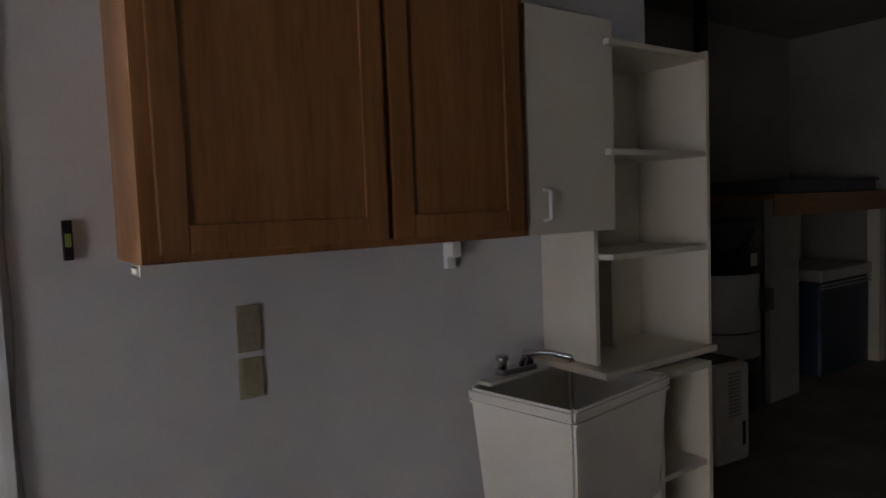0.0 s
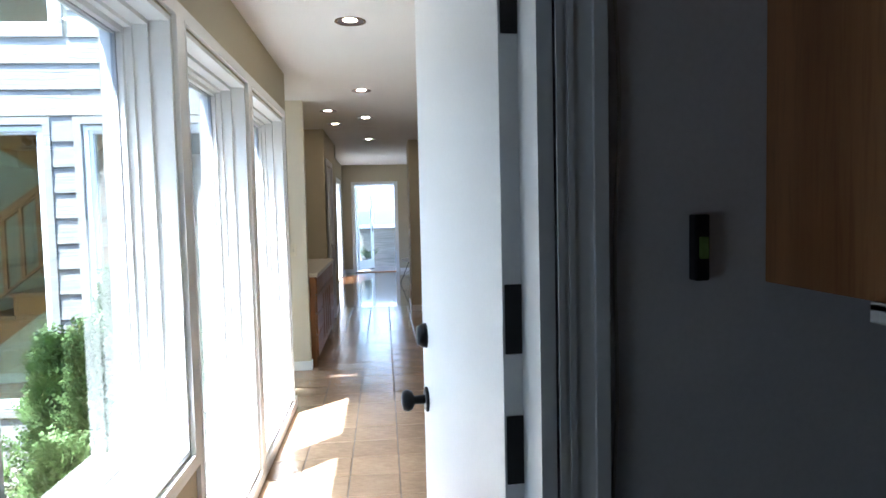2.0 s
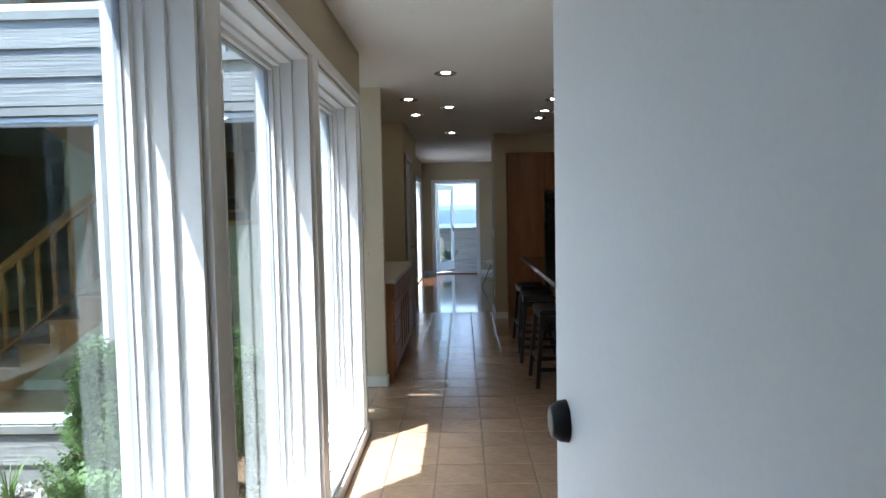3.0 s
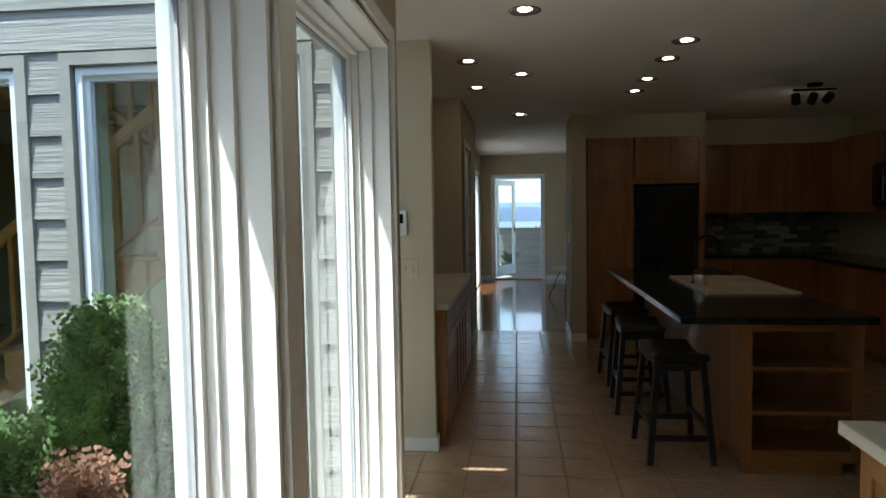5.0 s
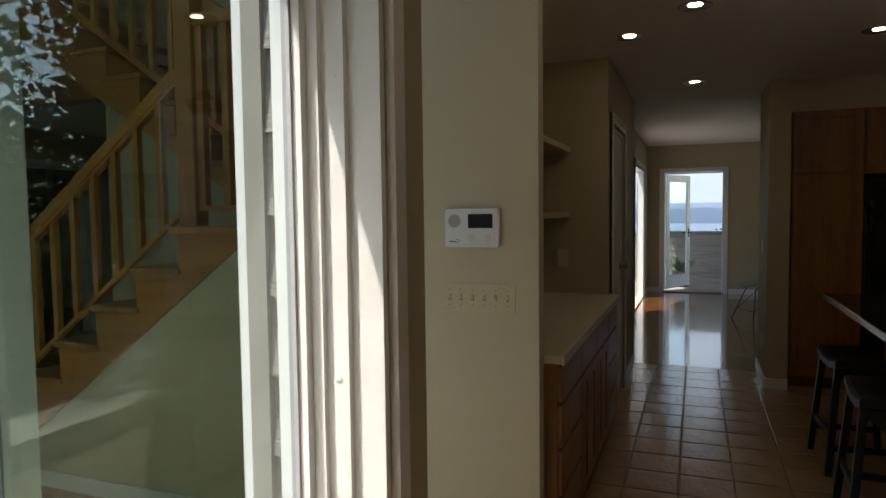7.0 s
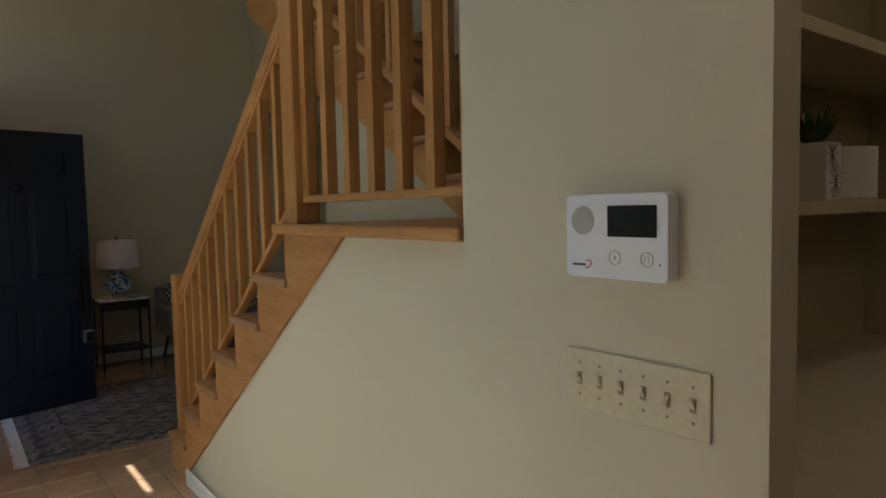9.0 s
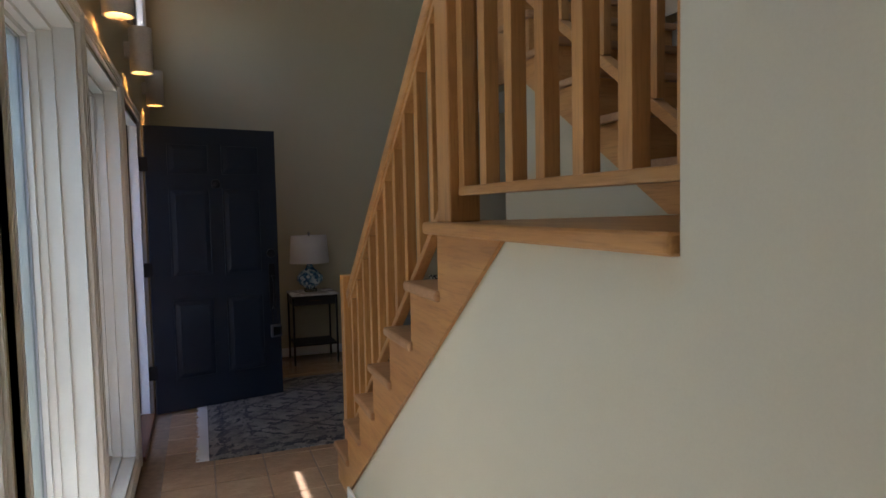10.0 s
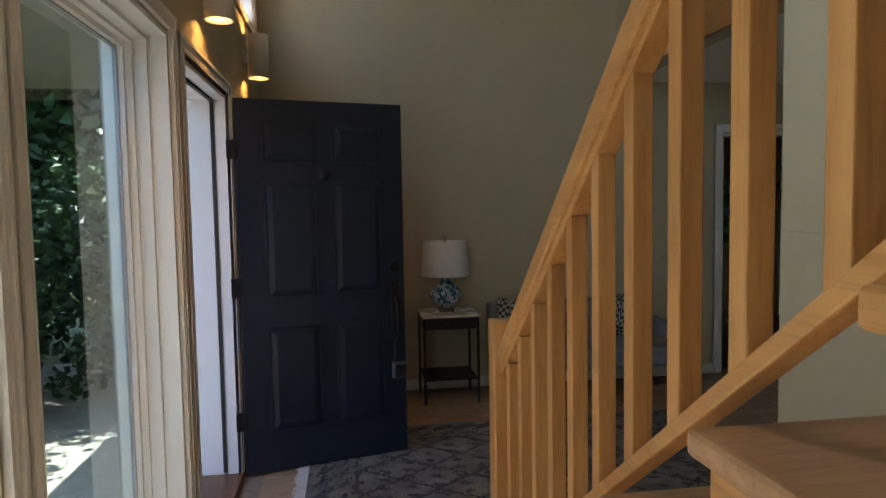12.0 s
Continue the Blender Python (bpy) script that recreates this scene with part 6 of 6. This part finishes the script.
part("tank", lathe([(0.28, 0.03), (0.30, 0.05), (0.30, 0.98), (0.295, 0.99)], 40), HEATER_GREY, wh, "grey enamel tank jacket")
part("base_ring", lathe([(0.303, 0.0), (0.303, 0.37), (0.30, 0.372)], 40), APPLIANCE, wh)
part("jacket_seam", lathe([(0.3005, 0.55), (0.303, 0.553), (0.303, 0.562), (0.3005, 0.565)], 40, caps=False), POT, wh)
part("top_cover", lathe([(0.304, 0.98), (0.306, 1.34), (0.27, 1.38), (0.05, 1.39)], 40), APPLIANCE, wh, "black top cover")
part("label_plate", boxes((-0.06, 0.02, -0.309, -0.304, 1.04, 1.13)), MELAMINE, wh, "pale paper label")
part("control_box", boxes((0.10, 0.20, -0.335, -0.27, 0.70, 0.86), bevel=0.006), POT, wh, "dark control box")
solid("vent_pipe", lathe([(0.05, 1.28), (0.05, 2.94)], 20, 4.93, 3.0), DARK_GAP, "dark flue pipe above the water heater", "pipe")
wb = thing("workbench", (5.17, 2.60, -0.12), "brown plank workbench in the dark garage corner", "workbench")
part("top_board", boxes((0, 1.98, 0.0, 0.86, 1.50, 1.54), bevel=0.004), OAK_X, wb)
part("front_rail", boxes((0, 1.98, -0.02, -0.001, 1.38, 1.54), bevel=0.004), OAK_X, wb)
part("side_panel", boxes((0.0, 0.42, 0.02, 0.06, 0, 1.499)), GARAGE_DIMMED, wb)
for x, y in ((0.02, 0.75), (1.86, 0.02), (1.86, 0.75)):
    part("leg", boxes((x, x + 0.1, y, y + 0.1, 0, 1.499)), MELAMINE, wb)
ty = thing("dark_tray", (5.9, 3.0, 1.42), "dark plastic tray lying on the workbench", "tray")
part("body", boxes((-0.55, 1.1, -0.36, 0.36, 0, 0.10), bevel=0.02), POT, ty)
part("rim", boxes((-0.57, 1.12, -0.38, 0.38, 0.095, 0.112), bevel=0.006), POT, ty)
bn = thing("storage_bin", (6.55, 3.02, -0.12), "dark blue plastic storage bin", "bin")
part("body", boxes((-0.45, 0.45, -0.33, 0.33, 0, 0.80), bevel=0.03), BLUE_BIN, bn)
part("lid", boxes((-0.47, 0.47, -0.35, 0.35, 0.802, 0.90), bevel=0.02), HEATER_GREY, bn, "pale grey lid")
for zz in (0.74, 0.77):
    part("rib", boxes((-0.455, 0.455, -0.345, -0.331, zz, zz + 0.012)), HEATER_GREY, bn)

# ---- floor tiles, boards and mosaic, piece by piece ----
def soft_tile(bm, x0, x1, y0, y1, z):
    """One tile with a rounded-over edge and a slight tilt."""
    lean = random.gauss(0, 0.001)
    rings = [[bm.verts.new((x, y, zz + (x - x0) * lean)) for x, y in ((x0 + e, y0 + e), (x1 - e, y0 + e), (x1 - e, y1 - e), (x0 + e, y1 - e))] for e, zz in ((0, -0.006), (0, -0.0025), (0.0012, z - 0.0006), (0.0045, z))]
    for a, b in zip(rings, rings[1:]):
        for k in range(4):
            bm.faces.new((a[k], a[(k + 1) % 4], b[(k + 1) % 4], b[k]))
    bm.faces.new(rings[-1])


def tile_mesh(w, d, h):
    bm = bmesh.new()
    soft_tile(bm, 0, w, 0, d, h)
    return mesh_of("tile", bm, TILE)


TP, GAP = 0.2705, 0.007
shared = tile_mesh(TP - GAP, TP - GAP, 0.0)
OX, OY = 0.026, 6.308


def lay(i, j):
    ob = new("tile", shared)
    ob.parent = tile_floor
    ob.location = (OX + i * TP + GAP / 2, OY + j * TP + GAP / 2, random.uniform(-0.0006, 0.0006))
    ob.rotation_euler = (random.gauss(0, 0.0022), random.gauss(0, 0.0022), 0)


rest = bmesh.new()
near = 0
for i in range(-26, 15):
    for j in range(-17, 22):
        x, y = OX + i * TP, OY + j * TP
        hall = WX - 0.08 < x < 3.75 and 1.85 < y < 10.80 and not (x > 1.5 and y < 4.9)
        foyer = -6.95 < x < WX - 0.08 and FY - 0.01 < y < 11.9 and not (x > -3.9 and y > SY - 0.05)
        if not (hall or foyer):
            continue
        if (hall and x < 0.9 and 4.2 < y < 10.5 and near < 300) or (foyer and y < 6.9 and x > -6.2 and near < 300):
            lay(i, j)
            near += 1
        else:
            k = random.uniform(-0.0006, 0.0006)
            soft_tile(rest, x + GAP / 2, x + TP - GAP / 2, y + GAP / 2, min(y + TP - GAP / 2, 10.838) if hall else y + TP - GAP / 2, k)
tr = part("tile_field", rest, TILE, tile_floor, "glazed terracotta tiles farther off")
tr["kind"] = "stuff"

board_floor = solid("floor_boards", boxes((-0.8, 4.0, 10.85, 16.67, -0.011, -0.0095)), GROUT, "glossy red-brown hardwood boards in the dining room", "floor", kind="structure")
for i in range(0, 50):
    x = -0.70 + i * 0.083
    for seg, (a, b) in enumerate(((10.842, 12.2 + (i * 0.37) % 1.1), (12.2 + (i * 0.37) % 1.1, 14.5 + (i * 0.53) % 0.9), (14.5 + (i * 0.53) % 0.9, 16.52))):
        if x < 1.9:
            part("board", boxes((x + 0.0006, x + 0.0824, a + 0.0006, b - 0.0006, -0.009, 0.0)), FLOOR_WOOD, board_floor)
bmr = bmesh.new()
for i in range(32, 56):
    x = -0.70 + i * 0.083
    if x + 0.083 < 3.88:
        box(bmr, x + 0.0006, x + 0.0824, 10.842, 16.52, -0.009, 0.0)
part("board_field", bmr, FLOOR_WOOD, board_floor)["kind"] = "stuff"

splash = solid("backsplash", boxes((2.045, 3.87, 11.386, 11.399, 0.886, 1.359)), GROUT, "grey-green slate mosaic backsplash", "backsplash", kind="structure")
mt = {}
for r in range(9):
    x = 2.05
    while x < 3.80:
        w = random.choice((0.1, 0.15, 0.2))
        if w not in mt:
            mt[w] = mesh_of("mosaic_tile", boxes((0.0015, w - 0.0015, -0.006, 0, 0.0015, 0.0500)), MOSAIC)
        ob = new("mosaic_tile", mt[w])
        ob.parent = splash
        ob.location = (x, 11.3855, 0.888 + r * 0.052)
        x += w
